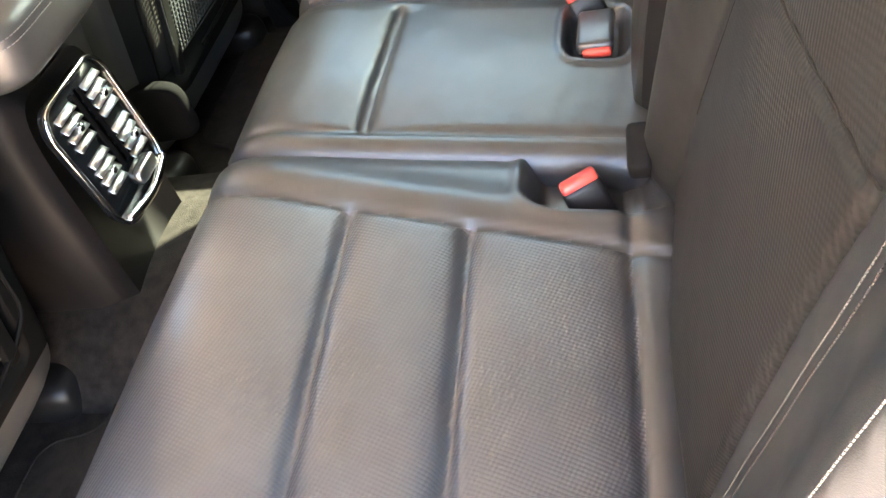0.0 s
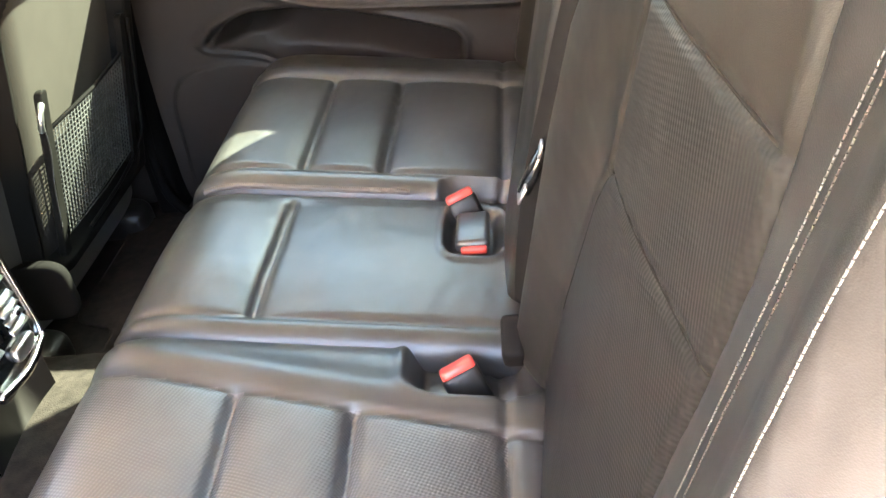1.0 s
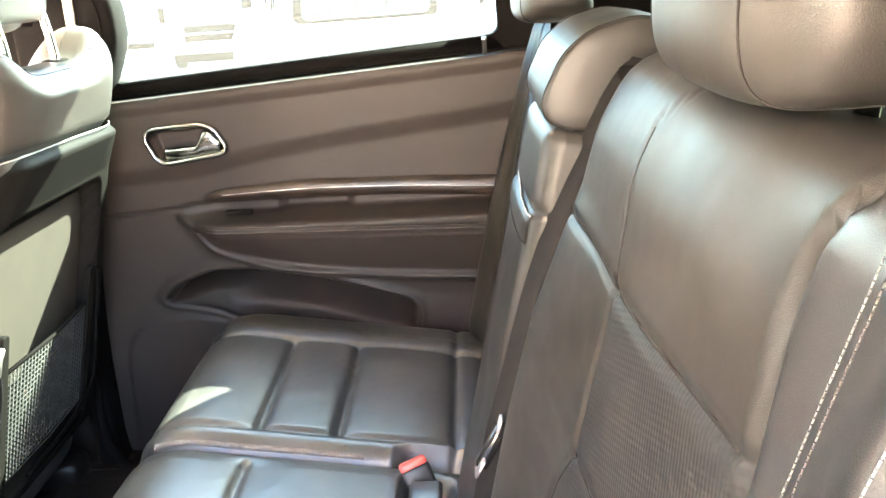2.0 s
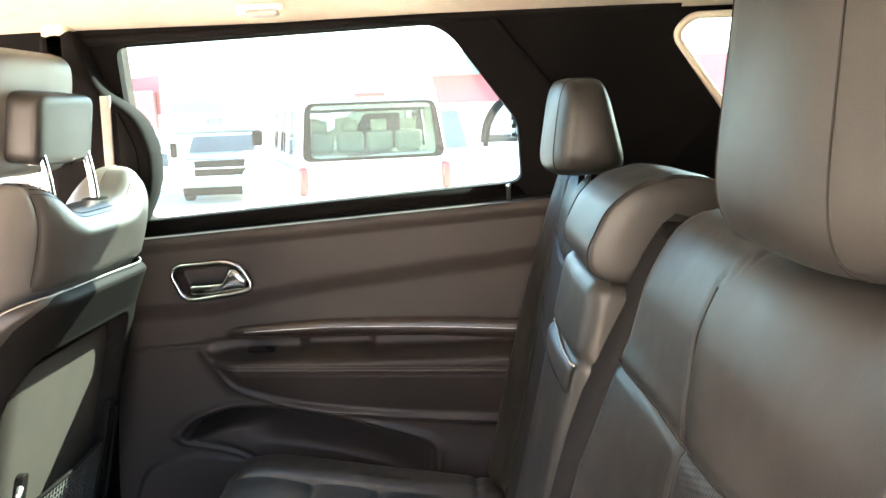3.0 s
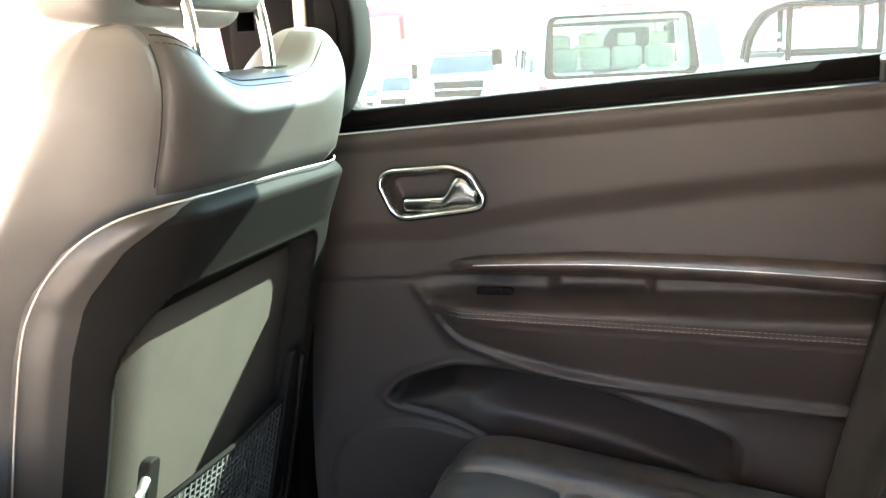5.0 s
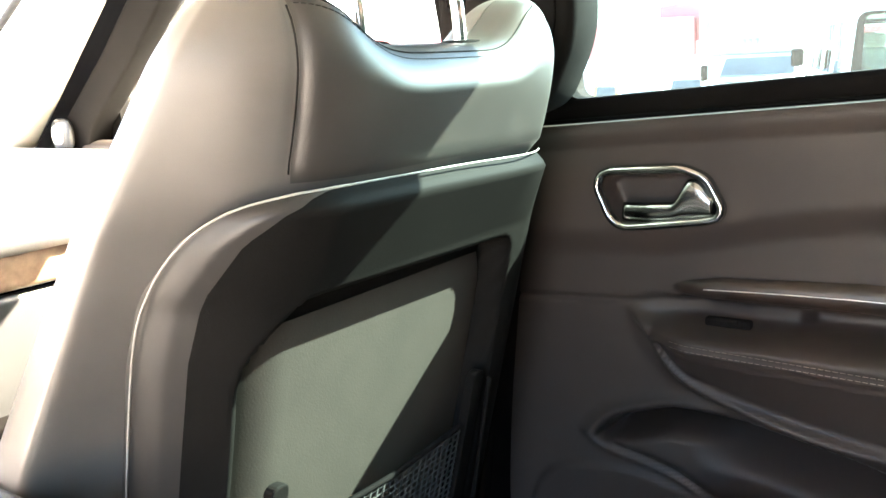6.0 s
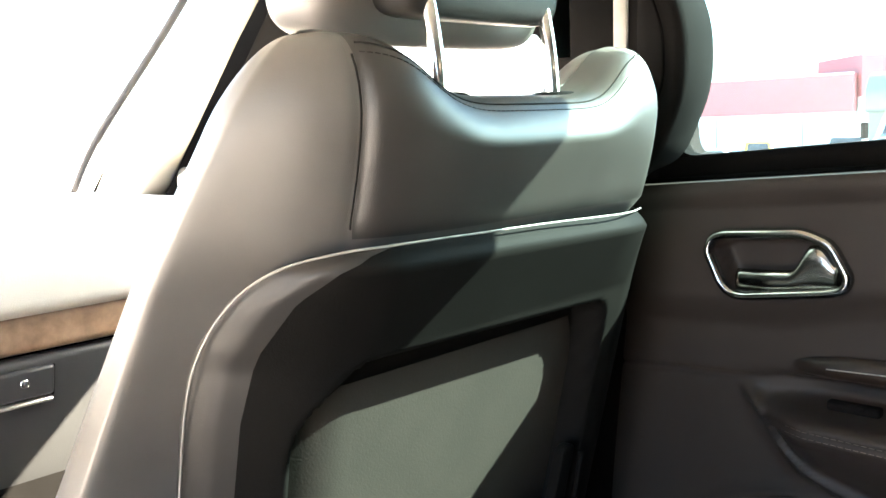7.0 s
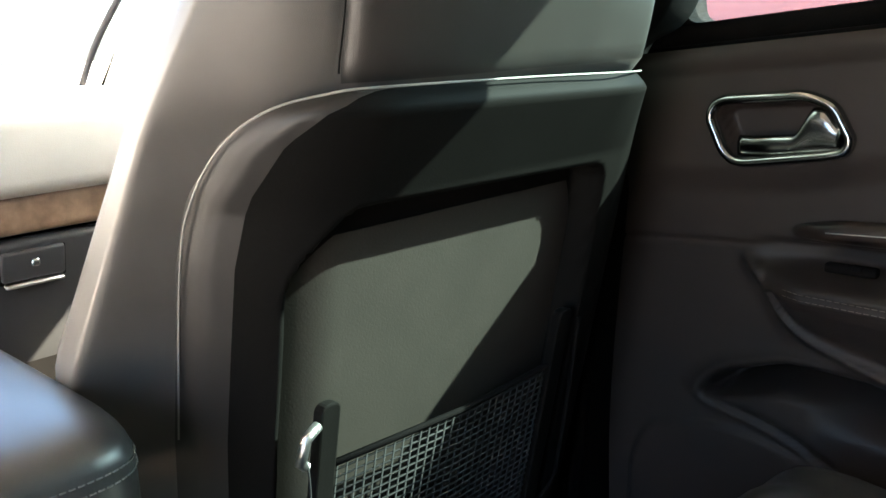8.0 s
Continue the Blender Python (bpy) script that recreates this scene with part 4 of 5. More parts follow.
            row.append(du.cross(Vector(P[i][(j + 1) % N]) - Vector(P[i][j - 1])).normalized())
        lie.append(row)

    def cover(i, j):
        x, y, z = P[i][j]
        sa = math.sin(math.tau * (j + 0.5) / N)
        e = 0.42 + 0.16 * smooth(0.0, -0.35, sa)
        return (j < N / 4 or j > 3 * N / 4) and abs(sa) ** e < (SEAM_L if sa < 0 else SEAM_R) and i > 38

    # One black leather in two copies, lit for the sides, shaded for the cover.
    child("backrest", grid(P, wrap_v=True, lie=lie, keep=lambda i, j: not cover(i, j)), LIT_LEATHER, ob)
    child("back_cover", grid(P, wrap_v=True, lie=lie, keep=cover), SHADED_COVER, ob, "black leather rear cover panel")
    def surf(yy, z, out=0.0):
        """A place on the rear face of the seat back."""
        w, T, k = outline(z)
        if yy > 0:
            py = min(1.0, yy / (w - 0.035 * (1 - k)))
        elif yy > -SEAM_Y:
            py = yy / SEAM_Y * SEAM_L
        else:
            py = max(-1.0, -SEAM_L + (yy + SEAM_Y) / (left_w(z) - SEAM_Y) * (1 - SEAM_L))
        e = 0.42 if py > 0 else 0.58
        px = math.sqrt(max(0.0, 1 - abs(py) ** (2 / e))) ** e
        return Vector((back_x(px, py, yy, z) + out, cy + yy, z + lift(yy, z)))

    # seams at the sides of the upper cover
    for s in (-1, 1):
        pts = [surf(SEAM_R * (outline(z)[0] - 0.035 * (1 - outline(z)[2])) if s > 0 else -SEAM_Y, z, 0.0002) for z in [0.832 + 0.0085 * k for k in range(14)]]
        child("cover_seam", tube(pts, 0.0009, 6), THREAD_DARK, ob)
    # stitched seam along the top edge
    yys = [-0.176 + 0.376 * k / 60 for k in range(61)]
    child("top_seam", tube([surf(y, 0.950 - 2.0 * max(0.0, abs(y) - 0.18) ** 1.5, 0.0003) for y in yys], 0.0008, 5), THREAD_DARK, ob)
    child("top_stitching", dashes([surf(y, 0.944 - 2.0 * max(0.0, abs(y) - 0.18) ** 1.5, 0.0004) for y in yys], 0.004, 0.0015, 0.0004), THREAD_DARK, ob)
    # plastic shell, its top edge lined with pale piping
    left = [(-0.262, 0.28), (-0.272, 0.55), (-0.272, 0.70), (-0.266, 0.755), (-0.254, 0.792), (-0.235, 0.812), (-0.205, 0.8205), (-0.17, 0.8225)]
    right = [(0.19, 0.812), (0.222, 0.811), (0.224, 0.74), (0.205, 0.62), (0.19, 0.28)]
    hole = rounded([(-0.212, 0.30), (-0.215, 0.690), (-0.178, 0.738), (0.140, 0.728), (0.142, 0.30)], 0.02)

    def t3(u, v, w):
        return (fx(v) + 0.003 + w * 0.97 - wrap(u) - 0.018 * smooth(-0.20, -0.285, u) + 0.022 * max(0.0, min(1.0, (v - 0.742) / 0.072)) * smooth(0.226, 0.12, u), cy + u, v - w * 0.24)

    # the shell as a sheet with a sunk middle
    LP = [(v, u) for u, v in left]
    RP = [(0.28, 0.19), (0.62, 0.205), (0.74, 0.222), (0.83, 0.222)]
    rowsS, nu, nv = [], 130, 120
    for j in range(nv + 1):
        b = j / nv
        b = b if b < 0.9 else 0.9 + 0.1 * math.sin((b - 0.9) * 5 * math.pi)
        row = []
        for i in range(nu + 1):
            a = i / nu
            v = 0.28 + b * (0.5435 - 0.0125 * a)
            lo_u, hi_u = interp(v, LP), interp(v, RP)
            u = lo_u + (hi_u - lo_u) * a
            d = min((u - lo_u) * 0.9, hi_u - u, 0.8235 - 0.0125 * a - v)
            dh = poly_dist(hole, u, v)
            row.append(t3(u, v, 0.020 * smooth(-0.004, 0.012, d) - 0.034 * smooth(-0.003, 0.005, dh)))
        rowsS.append(row)
    # Left columns of the shell are lighter: side light put into the colour.
    border = lambda j, i: i < 7
    child("shell", grid(rowsS, keep=lambda j, i: not border(j, i)), SHELL, ob, "dark plastic seat back shell")
    child("shell_lit_edge", grid(rowsS, keep=border), LIT_EDGE, ob, "edge strip of the shell with side light in its colour")
    rim = spline([Vector(t3(u, v + 0.002, 0.009)) for u, v in left[1:] + [(0.0, 0.8185), (0.12, 0.8145), (0.192, 0.8118)]], 5)
    child("piping", tube(rim, 0.0009, 6), PIPING, ob, "pale piping round the shell")
    rowsB = []
    for j in range(41):
        v = 0.305 + 0.405 * j / 40
        e = max(0.0, (v - 0.66) / 0.05)
        row = []
        for i in range(41):
            u = -0.206 + 0.035 * e ** 2 + (0.342 - 0.050 * e ** 2) * i / 40
            row.append((fx(v) - 0.006 - wrap(u), cy + u, v))
        rowsB.append(row)
    child("pocket_board", grid(rowsB), FELT, ob, "grey pocket board")
    # net, its band and hangers
    t4 = lambda u, v, w: Vector((fx(v) + 0.022 + w, cy + u, v))
    lo, hi = 0.335, 0.515
    bms = []
    for k in range(27):
        f = k / 26
        bms.append(tube([t4(-0.172 + 0.275 * f, hi - 0.005 * math.sin(math.pi * f), 0.001 + 0.003 * math.sin(math.pi * f)), t4(-0.172 + 0.275 * f, lo, 0)], 0.0012, 4))
    for k in range(24):
        f = k / 23
        bms.append(tube([t4(-0.174, lo + (hi - lo) * f, 0.001), t4(-0.02, lo + (hi - lo) * f - 0.003, 0.004), t4(0.105, lo + (hi - lo) * f, 0.001)], 0.0012, 4))
    child("net", join(*bms), RUBBER, ob, "black elastic net")
    child("net_band", tube([t4(-0.176, hi, 0.001), t4(-0.02, hi - 0.004, 0.005), t4(0.106, hi, 0.001)], 0.0032, 6), TRIM_BLACK, ob)
    for u in (-0.187, 0.118):
        child("hanger", slab(rounded([(u - 0.010, 0.31), (u - 0.010, 0.577), (u + 0.010, 0.577), (u + 0.010, 0.31)], 0.009), lambda a, b, w: t4(a, b, w - 0.006), 0.012, (), 0.002), SHELL, ob, "plastic net hanger", False)
    child("clip", tube([t4(-0.200, 0.562, 0.006), t4(-0.214, 0.556, 0.010), t4(-0.218, 0.535, 0.010), t4(-0.210, 0.528, 0.006)], 0.0045, 8), SATIN, ob, "metal clip")
    child("cord", tube(spline([t4(-0.211, 0.530, 0.011), t4(-0.206, 0.49, 0.012), t4(-0.208, 0.44, 0.010), t4(-0.204, 0.37, 0.010)], 5), 0.0009, 5), RUBBER, ob, "thin black cord")
    P = [t4(u, v, 0.004) for u, v in ((0.145, 0.56), (0.160, 0.40), (0.150, 0.34), (0.05, 0.31), (-0.10, 0.305))]
    child("net_wire", tube(spline(P, 6), 0.003, 6), SHELL, ob, "wire frame of the net")
    # headrest on two chrome posts
    xp = -0.474
    for s in (-1, 1):
        child("post", tube(spline([(xp, cy + s * 0.074, 0.895), (xp - 0.002, cy + s * 0.074, 0.955), (xp - 0.012, cy + s * 0.074, 1.01), (xp - 0.03, cy + s * 0.074, 1.05)], 5), 0.0064, 12), CHROME, ob, "chrome headrest post")
        child("collar", blob((xp, cy + s * 0.074, 0.922), (0.020, 0.024, 0.006), 0.5, 0.8, nu=24, nv=10), TRIM_BLACK, ob, "black post collar")
    m = Matrix.Rotation(0.14, 3, "Y")
    child("headrest", blob((-0.565, cy, 1.065), (0.050, 0.145, 0.092), 0.32, 0.42, m, 56, 32), LIT_LEATHER, ob, "black leather headrest")
    child("headrest_back", blob((-0.505, cy, 1.040), (0.034, 0.096, 0.052), 0.28, 0.28, m, 48, 24), SHADED_LEATHER, ob, "leather rear block of the headrest")
    child("seat_cushion", blob((-0.90, cy, 0.27), (0.27, 0.265, 0.11), 0.3, 0.3), LIT_LEATHER, ob)
    child("seat_frame", rbox(-0.93, cy, 0.14, 0.38, 0.40, 0.14, 0.02), TRIM_BLACK, ob)
    child("hinge_cover", blob((-0.60, cy - 0.245, 0.285), (0.06, 0.016, 0.05), 0.5, 0.6), TRIM_BLACK, ob, "black hinge cover")
    child("rail_end", blob((-0.69, cy + 0.21, FLOOR + 0.02), (0.065, 0.042, 0.038), 0.6, 0.6), CONSOLE, ob, "black seat rail cover")
    child("rail_end", blob((-0.69, cy - 0.21, FLOOR + 0.02), (0.065, 0.042, 0.038), 0.6, 0.6), CONSOLE, ob, "black seat rail cover")
    return ob


front_seat(1.24, "black leather front seat with netted back pocket")
front_seat(0.39, "black leather front seat beside the centre console")

# ---- centre console ----
con = thing("centre_console", "dark centre console with chrome framed rear vents", "console", at=(-0.8, CY, 0.0))
P = []
for k in range(25):
    x = -1.20 + 0.655 * k / 24
    top = 0.40 + 0.125 * smooth(-1.1, -0.7, x) - 0.02 * smooth(-0.60, -0.54, x)
    w = 0.105 - 0.02 * smooth(-0.60, -0.54, x)
    P.append([(x, 0.785 + w * math.copysign(abs(math.cos(a)) ** 0.35, math.cos(a)), 0.01 + (top - 0.01) * (0.5 + 0.5 * math.copysign(abs(math.sin(a)) ** 0.35, math.sin(a)))) for a in [q * math.tau / 40 for q in range(40)]])
child("body", grid(P, wrap_v=True, cap=True), CONSOLE, con)
lid = child("armrest_lid", blob((-0.69, 0.795, 0.572), (0.20, 0.112, 0.050), 0.45, 0.3, None, 72, 32), LEATHER, con, "padded leather armrest lid")
for dz in (0.012, 0.020):
    ring = []
    for k in range(81):
        a, b = math.asin((dz / 0.050) ** (1 / 0.45)), math.tau * k / 80
        ca = math.cos(a) ** 0.45
        ring.append((-0.69 + 0.2006 * ca * math.copysign(abs(math.cos(b)) ** 0.3, math.cos(b)), 0.795 + 0.1126 * ca * math.copysign(abs(math.sin(b)) ** 0.3, math.sin(b)), 0.572 + dz))
    ob = child("lid_stitching", dashes(ring, 0.004, 0.002, 0.0007), STITCH, con, "pale lid stitching")
    inv = lid.matrix_parent_inverse.copy()
    ob.parent = lid
    ob.matrix_parent_inverse = Matrix.Identity(4)

# ---- dashboard and front corner ----
dash = thing("dashboard", "grey dashboard with burl wood strip and glove box", "dashboard", at=(-1.4, CY, 0.5))
child("top_pad", blob((-1.52, CY, 0.735), (0.40, 0.76, 0.065), 0.35, 0.25), DASH, dash)
child("lower_panel", rbox(-1.46, CY, 0.45, 0.50, 1.46, 0.42, 0.05, 3), TRIM_BLACK, dash)
child("wood_band", rbox(-1.165, 1.14, 0.667, 0.03, 0.62, 0.072, 0.012, 3), WOOD, dash, "burl wood band")

# ---- pillar trims, front door, small fittings on the far side ----
pil = [(-0.63, 0.05), (-0.63, 1.21), (-0.565, 1.21), (-0.53, 1.10), (-0.468, 1.055), (-0.446, 1.0), (-0.446, 0.93), (-0.482, 0.852), (-0.535, 0.835), (-0.545, 0.70), (-0.590, 0.30), (-0.575, 0.10), (-0.50, 0.05)]
pillar = thing("pillar_trim", "black plastic centre pillar trim beside the door", "pillar trim", at=(-0.56, 1.56, 0.05))
child("cover", slab(rounded(pil, 0.03), xz(1.500), 0.075, (), 0.012), TRIM_BLACK, pillar, "", True)
child("inset", slab(rounded([(-0.498, 0.90), (-0.50, 1.07), (-0.485, 1.035), (-0.468, 0.99), (-0.468, 0.935), (-0.49, 0.89)], 0.02), xz(1.497), 0.006, (), 0.002), TRIM_BLACK, pillar, "padded inset")
child("side_strip", slab([(-0.529, 0.935), (-0.527, 1.09), (-0.509, 1.09), (-0.512, 0.935)], xz(1.4965), 0.008, (), 0.002), PIPING, pillar, "narrow beige strip")
child("upper_cover", rbox(-0.60, 1.53, 1.09, 0.05, 0.06, 0.26, 0.012, 2), HEADLINER, pillar, "beige upper pillar cover")
child("edge_seal", tube(spline([(-0.553, 1.500, 0.83), (-0.560, 1.500, 0.60), (-0.590, 1.500, 0.36), (-0.598, 1.49, 0.22), (-0.57, 1.47, 0.145), (-0.48, 1.44, 0.11), (-0.30, 1.43, 0.10)], 8), 0.010, 10), TRIM_BLACK, pillar, "black rubber door seal")
sillp = thing("door_sill", "dark plastic door sill along the floor", "door sill", at=(-0.3, 1.48, 0.0))
child("tread", rbox(-0.30, 1.50, 0.05, 1.3, 0.13, 0.10, 0.03, 3), TRIM, sillp)

fdoor = thing("front_door", "closed dark front door with black window frame", "car door", at=(-1.0, 1.56, 0.1))
child("trim_panel", rbox(-1.06, 1.575, 0.42, 0.84, 0.05, 0.76, 0.02, 3), TRIM, fdoor)
child("armrest", blob((-1.02, 1.53, 0.56), (0.32, 0.045, 0.035), 0.4, 0.3), TRIM, fdoor, "padded door armrest")
sail = rounded([(-1.60, 0.77), (-1.455, 0.772), (-1.43, 0.825), (-1.30, 0.932), (-1.12, 1.086), (-0.98, 1.20), (-1.09, 1.20), (-1.21, 1.095), (-1.37, 0.954), (-1.56, 0.80)], 0.012, 3)
child("window_frame", slab(sail, lean_side(1.555), 0.045, (), 0.006), TRIM_BLACK, fdoor, "black window frame and mirror corner", True)
tw = child("tweeter", blob((-1.505, 1.542, 0.812), (0.030, 0.012, 0.030), 0.7, 1.0, nu=28, nv=12), BUCKLE, fdoor, "round grey tweeter")
sub(child("grille", blob((-1.505, 1.531, 0.812), (0.018, 0.004, 0.018), 0.7, 1.0, nu=24, nv=8), SATIN, fdoor), tw)

ap = rounded([(-1.84, 0.775), (-1.63, 0.780), (-1.46, 0.930), (-1.31, 1.055), (-1.11, 1.205), (-1.20, 1.225), (-1.395, 1.085), (-1.706, 0.897)], 0.015, 3)
apil = thing("pillar_trim", "beige windscreen pillar trim", "pillar trim", at=(-1.5, 1.5, 0.78))
child("cover", slab(ap, lean_side(1.50), 0.065, (), 0.012), HEADLINER, apil, "", True)
child("seal", tube(spline([(-1.86, 1.47, 0.775), (-1.72, 1.468, 0.893), (-1.40, 1.465, 1.085), (-1.20, 1.46, 1.215)], 6), 0.007, 8), RUBBER, apil, "grey glass seal")

# roof rail trim, coat hook, quarter window surround
trimr = thing("roof_rail_trim", "black trim rail over the side windows", "trim", at=(0, 1.57, 1.2))
child("rail", tube([(-0.60, 1.535, 1.186), (-0.2, 1.533, 1.198), (0.08, 1.531, 1.206), (0.5, 1.530, 1.215)], 0.012, 8, flat=0.8), TRIM_BLACK, trimr)
child("pillar_seam", tube(spline([(0.163, 1.534, 1.212), (0.212, 1.545, 1.152), (0.272, 1.558, 1.08), (0.30, 1.570, 1.02)], 6), 0.006, 8), TRIM_BLACK, trimr, "seam of the rear pillar")
hook = thing("coat_hook", "beige coat hook on the headliner", "hook", at=(-0.21, 1.40, 1.21))
child("base", blob((-0.21, 1.40, 1.216), (0.040, 0.016, 0.010), 0.4, 0.4, nu=24, nv=10), HEADLINER, hook)
child("lever", blob((-0.205, 1.388, 1.208), (0.028, 0.010, 0.006), 0.5, 0.5, nu=20, nv=8), PIPING, hook)
qs = thing("quarter_window_trim", "pale trim round the rear quarter window", "trim", at=(0.6, 1.6, 1.0))
child("surround", tube([lean_side(1.594)(u, v, 0) for u, v in quarter_hole], 0.009, 8, closed=True, flat=0.7), HEADLINER, qs)

# ---- rear vents on the console ----
VX, VY = -0.520, 0.772
vo = rounded([(0.702, 0.335), (0.700, 0.470), (0.716, 0.494), (0.826, 0.494), (0.846, 0.472), (0.842, 0.340), (0.826, 0.318), (0.718, 0.314)], 0.014, 4)
v3 = lambda u, v, w: (VX + w - 0.10 * (v - 0.40) - 0.9 * (u - VY) ** 2, u, v)
vent = child("vent_panel", slab(vo, lambda u, v, w: v3(u, v, w), 0.012, (), 0.003), PIANO, con, "gloss black vent panel", True)
sub(child("chrome_frame", tube([v3(u, v, 0.013) for u, v in vo], 0.0036, 8, closed=True), CHROME, con, "chrome frame round the vents"), vent)
sub(child("chrome_foot", tube(spline([v3(0.712, 0.325, 0.015), v3(0.772, 0.320, 0.017), v3(0.832, 0.328, 0.015)], 6), 0.0065, 8), CHROME, con, "broad chrome lower edge"), vent)
for col in (-1, 1):
    for row in (0, 1):
        for k in range(4):
            z = 0.366 + 0.066 * row + 0.0135 * k
            sub(child("vent_slat", rbox(*v3(VY + col * 0.034, z, 0.013), 0.011, 0.040, 0.0022, 0.001, 1, Matrix.Rotation(0.75, 4, "Y")), SATIN, con), vent)
        sub(child("vent_tab", rbox(*v3(VY + col * 0.034, 0.386 + 0.066 * row, 0.020), 0.008, 0.009, 0.010, 0.003, 2), CHROME, con, "bright vent tab"), vent)
    sub(child("vent_wheel", tube([v3(VY + col * 0.007, 0.372, 0.013), v3(VY + col * 0.007, 0.480, 0.013)], 0.0030, 8), TRIM_BLACK, con), vent)
sub(child("power_socket", blob(v3(VY + 0.020, 0.342, 0.012), (0.007, 0.024, 0.011), 0.5, 0.5, nu=24, nv=10), SATIN, con, "power socket cover"), vent)

# ---- glove box ----
gm = Matrix.Rotation(0.28, 4, "Y")
gb = child("glove_box", rbox(-1.195, 1.16, 0.531, 0.02, 0.46, 0.196, 0.010, 3, gm), GLOVE, dash, "grey glove box lid")
sub(child("latch_recess", rbox(-1.172, 1.080, 0.588, 0.008, 0.092, 0.052, 0.008, 3, gm), TRIM_BLACK, dash), gb)
sub(child("latch_plate", rbox(-1.168, 1.080, 0.589, 0.010, 0.084, 0.044, 0.008, 3, gm), GLOVE, dash, "latch plate"), gb)
sub(child("latch_lip", rbox(-1.171, 1.080, 0.563, 0.012, 0.078, 0.006, 0.003, 2, gm), SATIN, dash, "bright latch edge"), gb)
sub(child("keyhole", blob((-1.162, 1.082, 0.591), (0.003, 0.006, 0.006), 0.8, 1, nu=16, nv=8), CHROME, dash, "small key lock"), gb)


# ---- vehicles in the yard ----
def profile_body(prof, width, bevel=0.09, lean=0.06, top=1.9):
    """A body from its side view (length, height), narrowing upwards."""
    def to3(u, v, w):
        y = w - width / 2
        return (u, y * (1 - lean * max(0.0, v - 0.9) / (top - 0.9)), v)
    return slab(rounded(prof, 0.12, 4), to3, width, (), bevel)


def plate(pts, m3, t=0.012, r=0.05):
    return slab(rounded(pts, r, 4), m3, t)


def wheel(veh, x, y, r, w=0.20):
    P = []
    for a in range(28):
        c, s = math.cos(a * math.tau / 28), math.sin(a * math.tau / 28)
        P.append([(x + c * q, y + k, r + s * q) for q, k in ((r * 0.62, -w / 2), (r * 0.94, -w / 2), (r, -w / 3), (r, w / 3), (r * 0.94, w / 2), (r * 0.62, w / 2))])
    hub = part("wheel", grid(P, wrap_u=True), RUBBER, veh, "black tyre")
    rim = []
    for a in range(20):
        c, s = math.cos(a * math.tau / 20), math.sin(a * math.tau / 20)
        rim.append([(x + c * q, y + math.copysign(w * k, y), r + s * q) for q, k in ((r * 0.64, 0.45), (r * 0.55, 0.35), (r * 0.15, 0.42), (0.001, 0.42))])
    part("rim", grid(rim, wrap_u=True), SATIN, hub)


def vehicle(name, label, cat, x, y, deg):
    ob = thing(name, label, cat, "vehicles in the yard", at=(x, y, GZ))
    ob.rotation_euler = (0, 0, radians(deg))
    return ob


# passenger van, its tail towards the car: local x runs from the tail to the nose
van = vehicle("van", "white high-roof passenger van seen from its tail", "van", -0.84, 9.7, 106)
W = 1.74


def hollow(ob, bm):
    """Cut a closed form out of a mesh."""
    me = bpy.data.meshes.new("cut")
    bm.to_mesh(me)
    bm.free()
    tool = bpy.data.objects.new("cut", me)
    scene.collection.objects.link(tool)
    cut = ob.modifiers.new("cut", "BOOLEAN")
    cut.operation, cut.solver, cut.object = "DIFFERENCE", "EXACT", tool
    done = bpy.data.meshes.new_from_object(ob.evaluated_get(bpy.context.evaluated_depsgraph_get()))
    ob.modifiers.clear()
    ob.data = done
    bpy.data.objects.remove(tool)


body = part("body", profile_body([(0.02, 0.30), (0.0, 0.75), (0.05, 1.15), (0.205, 1.87), (0.42, 2.09), (3.6, 2.13), (4.15, 1.82), (4.7, 1.12), (5.05, 0.95), (5.1, 0.32)], W, 0.10, 0.14, 2.1), WHITE_PAINT, None)
hollow(body, rbox(1.5, 0, 1.37, 3.6, 1.44, 0.50, 0.06, 3))
for cut_x, cut_y, cut_z, sx, sy, sz in ((1.10, 0, 1.37, 1.00, 2.4, 0.44), (2.30, 0, 1.37, 1.00, 2.4, 0.44), (3.32, 0, 1.37, 0.70, 2.4, 0.40), (3.9, 0, 1.47, 1.6, 1.2, 0.30)):
    hollow(body, rbox(cut_x, cut_y, cut_z, sx, sy, sz, 0.05, 2))
body.parent = van
tail = lambda u, v, w: (0.05 + (max(0, v - 1.15)) * 0.215 - 0.012 - w * 0.2 - (0.02 if v > 1.15 else 0.06 * (1.15 - v) / 0.4), u, v)
frame_out = rounded([(-0.80, 1.06), (-0.73, 1.69), (0.73, 1.69), (0.80, 1.06)], 0.10, 5)
frame_in = rounded([(-0.70, 1.095), (-0.67, 1.66), (0.67, 1.66), (0.70, 1.095)], 0.08, 5)
rw = part("rear_window", slab(frame_out, tail, 0.05, (frame_in,)), TRIM_BLACK, van, "black edged tailgate window", False)
pane_glass = glass_mat("green_tinted_glass", (0.74, 0.80, 0.74), 1.2, 0.0)
part("pane", slab(frame_in, lambda u, v, w: tail(u, v, w + 0.02), 0.02), pane_glass, rw, "", False)
part("wiper", tube([tail(-0.05, 1.13, 0.15), tail(0.30, 1.11, 0.15)], 0.012, 6), RUBBER, van)
for y in (-0.52, -0.17, 0.17, 0.52):
    row_seat = part("rear_seat_back", rbox(0.62, y, 1.24, 0.10, 0.32, 0.24, 0.05, 3), SEAT_BEIGE, van, "pale cloth seat back")
    part("seat_headrest", rbox(0.63, y, 1.43, 0.07, 0.19, 0.13, 0.03, 3), SEAT_BEIGE, row_seat)
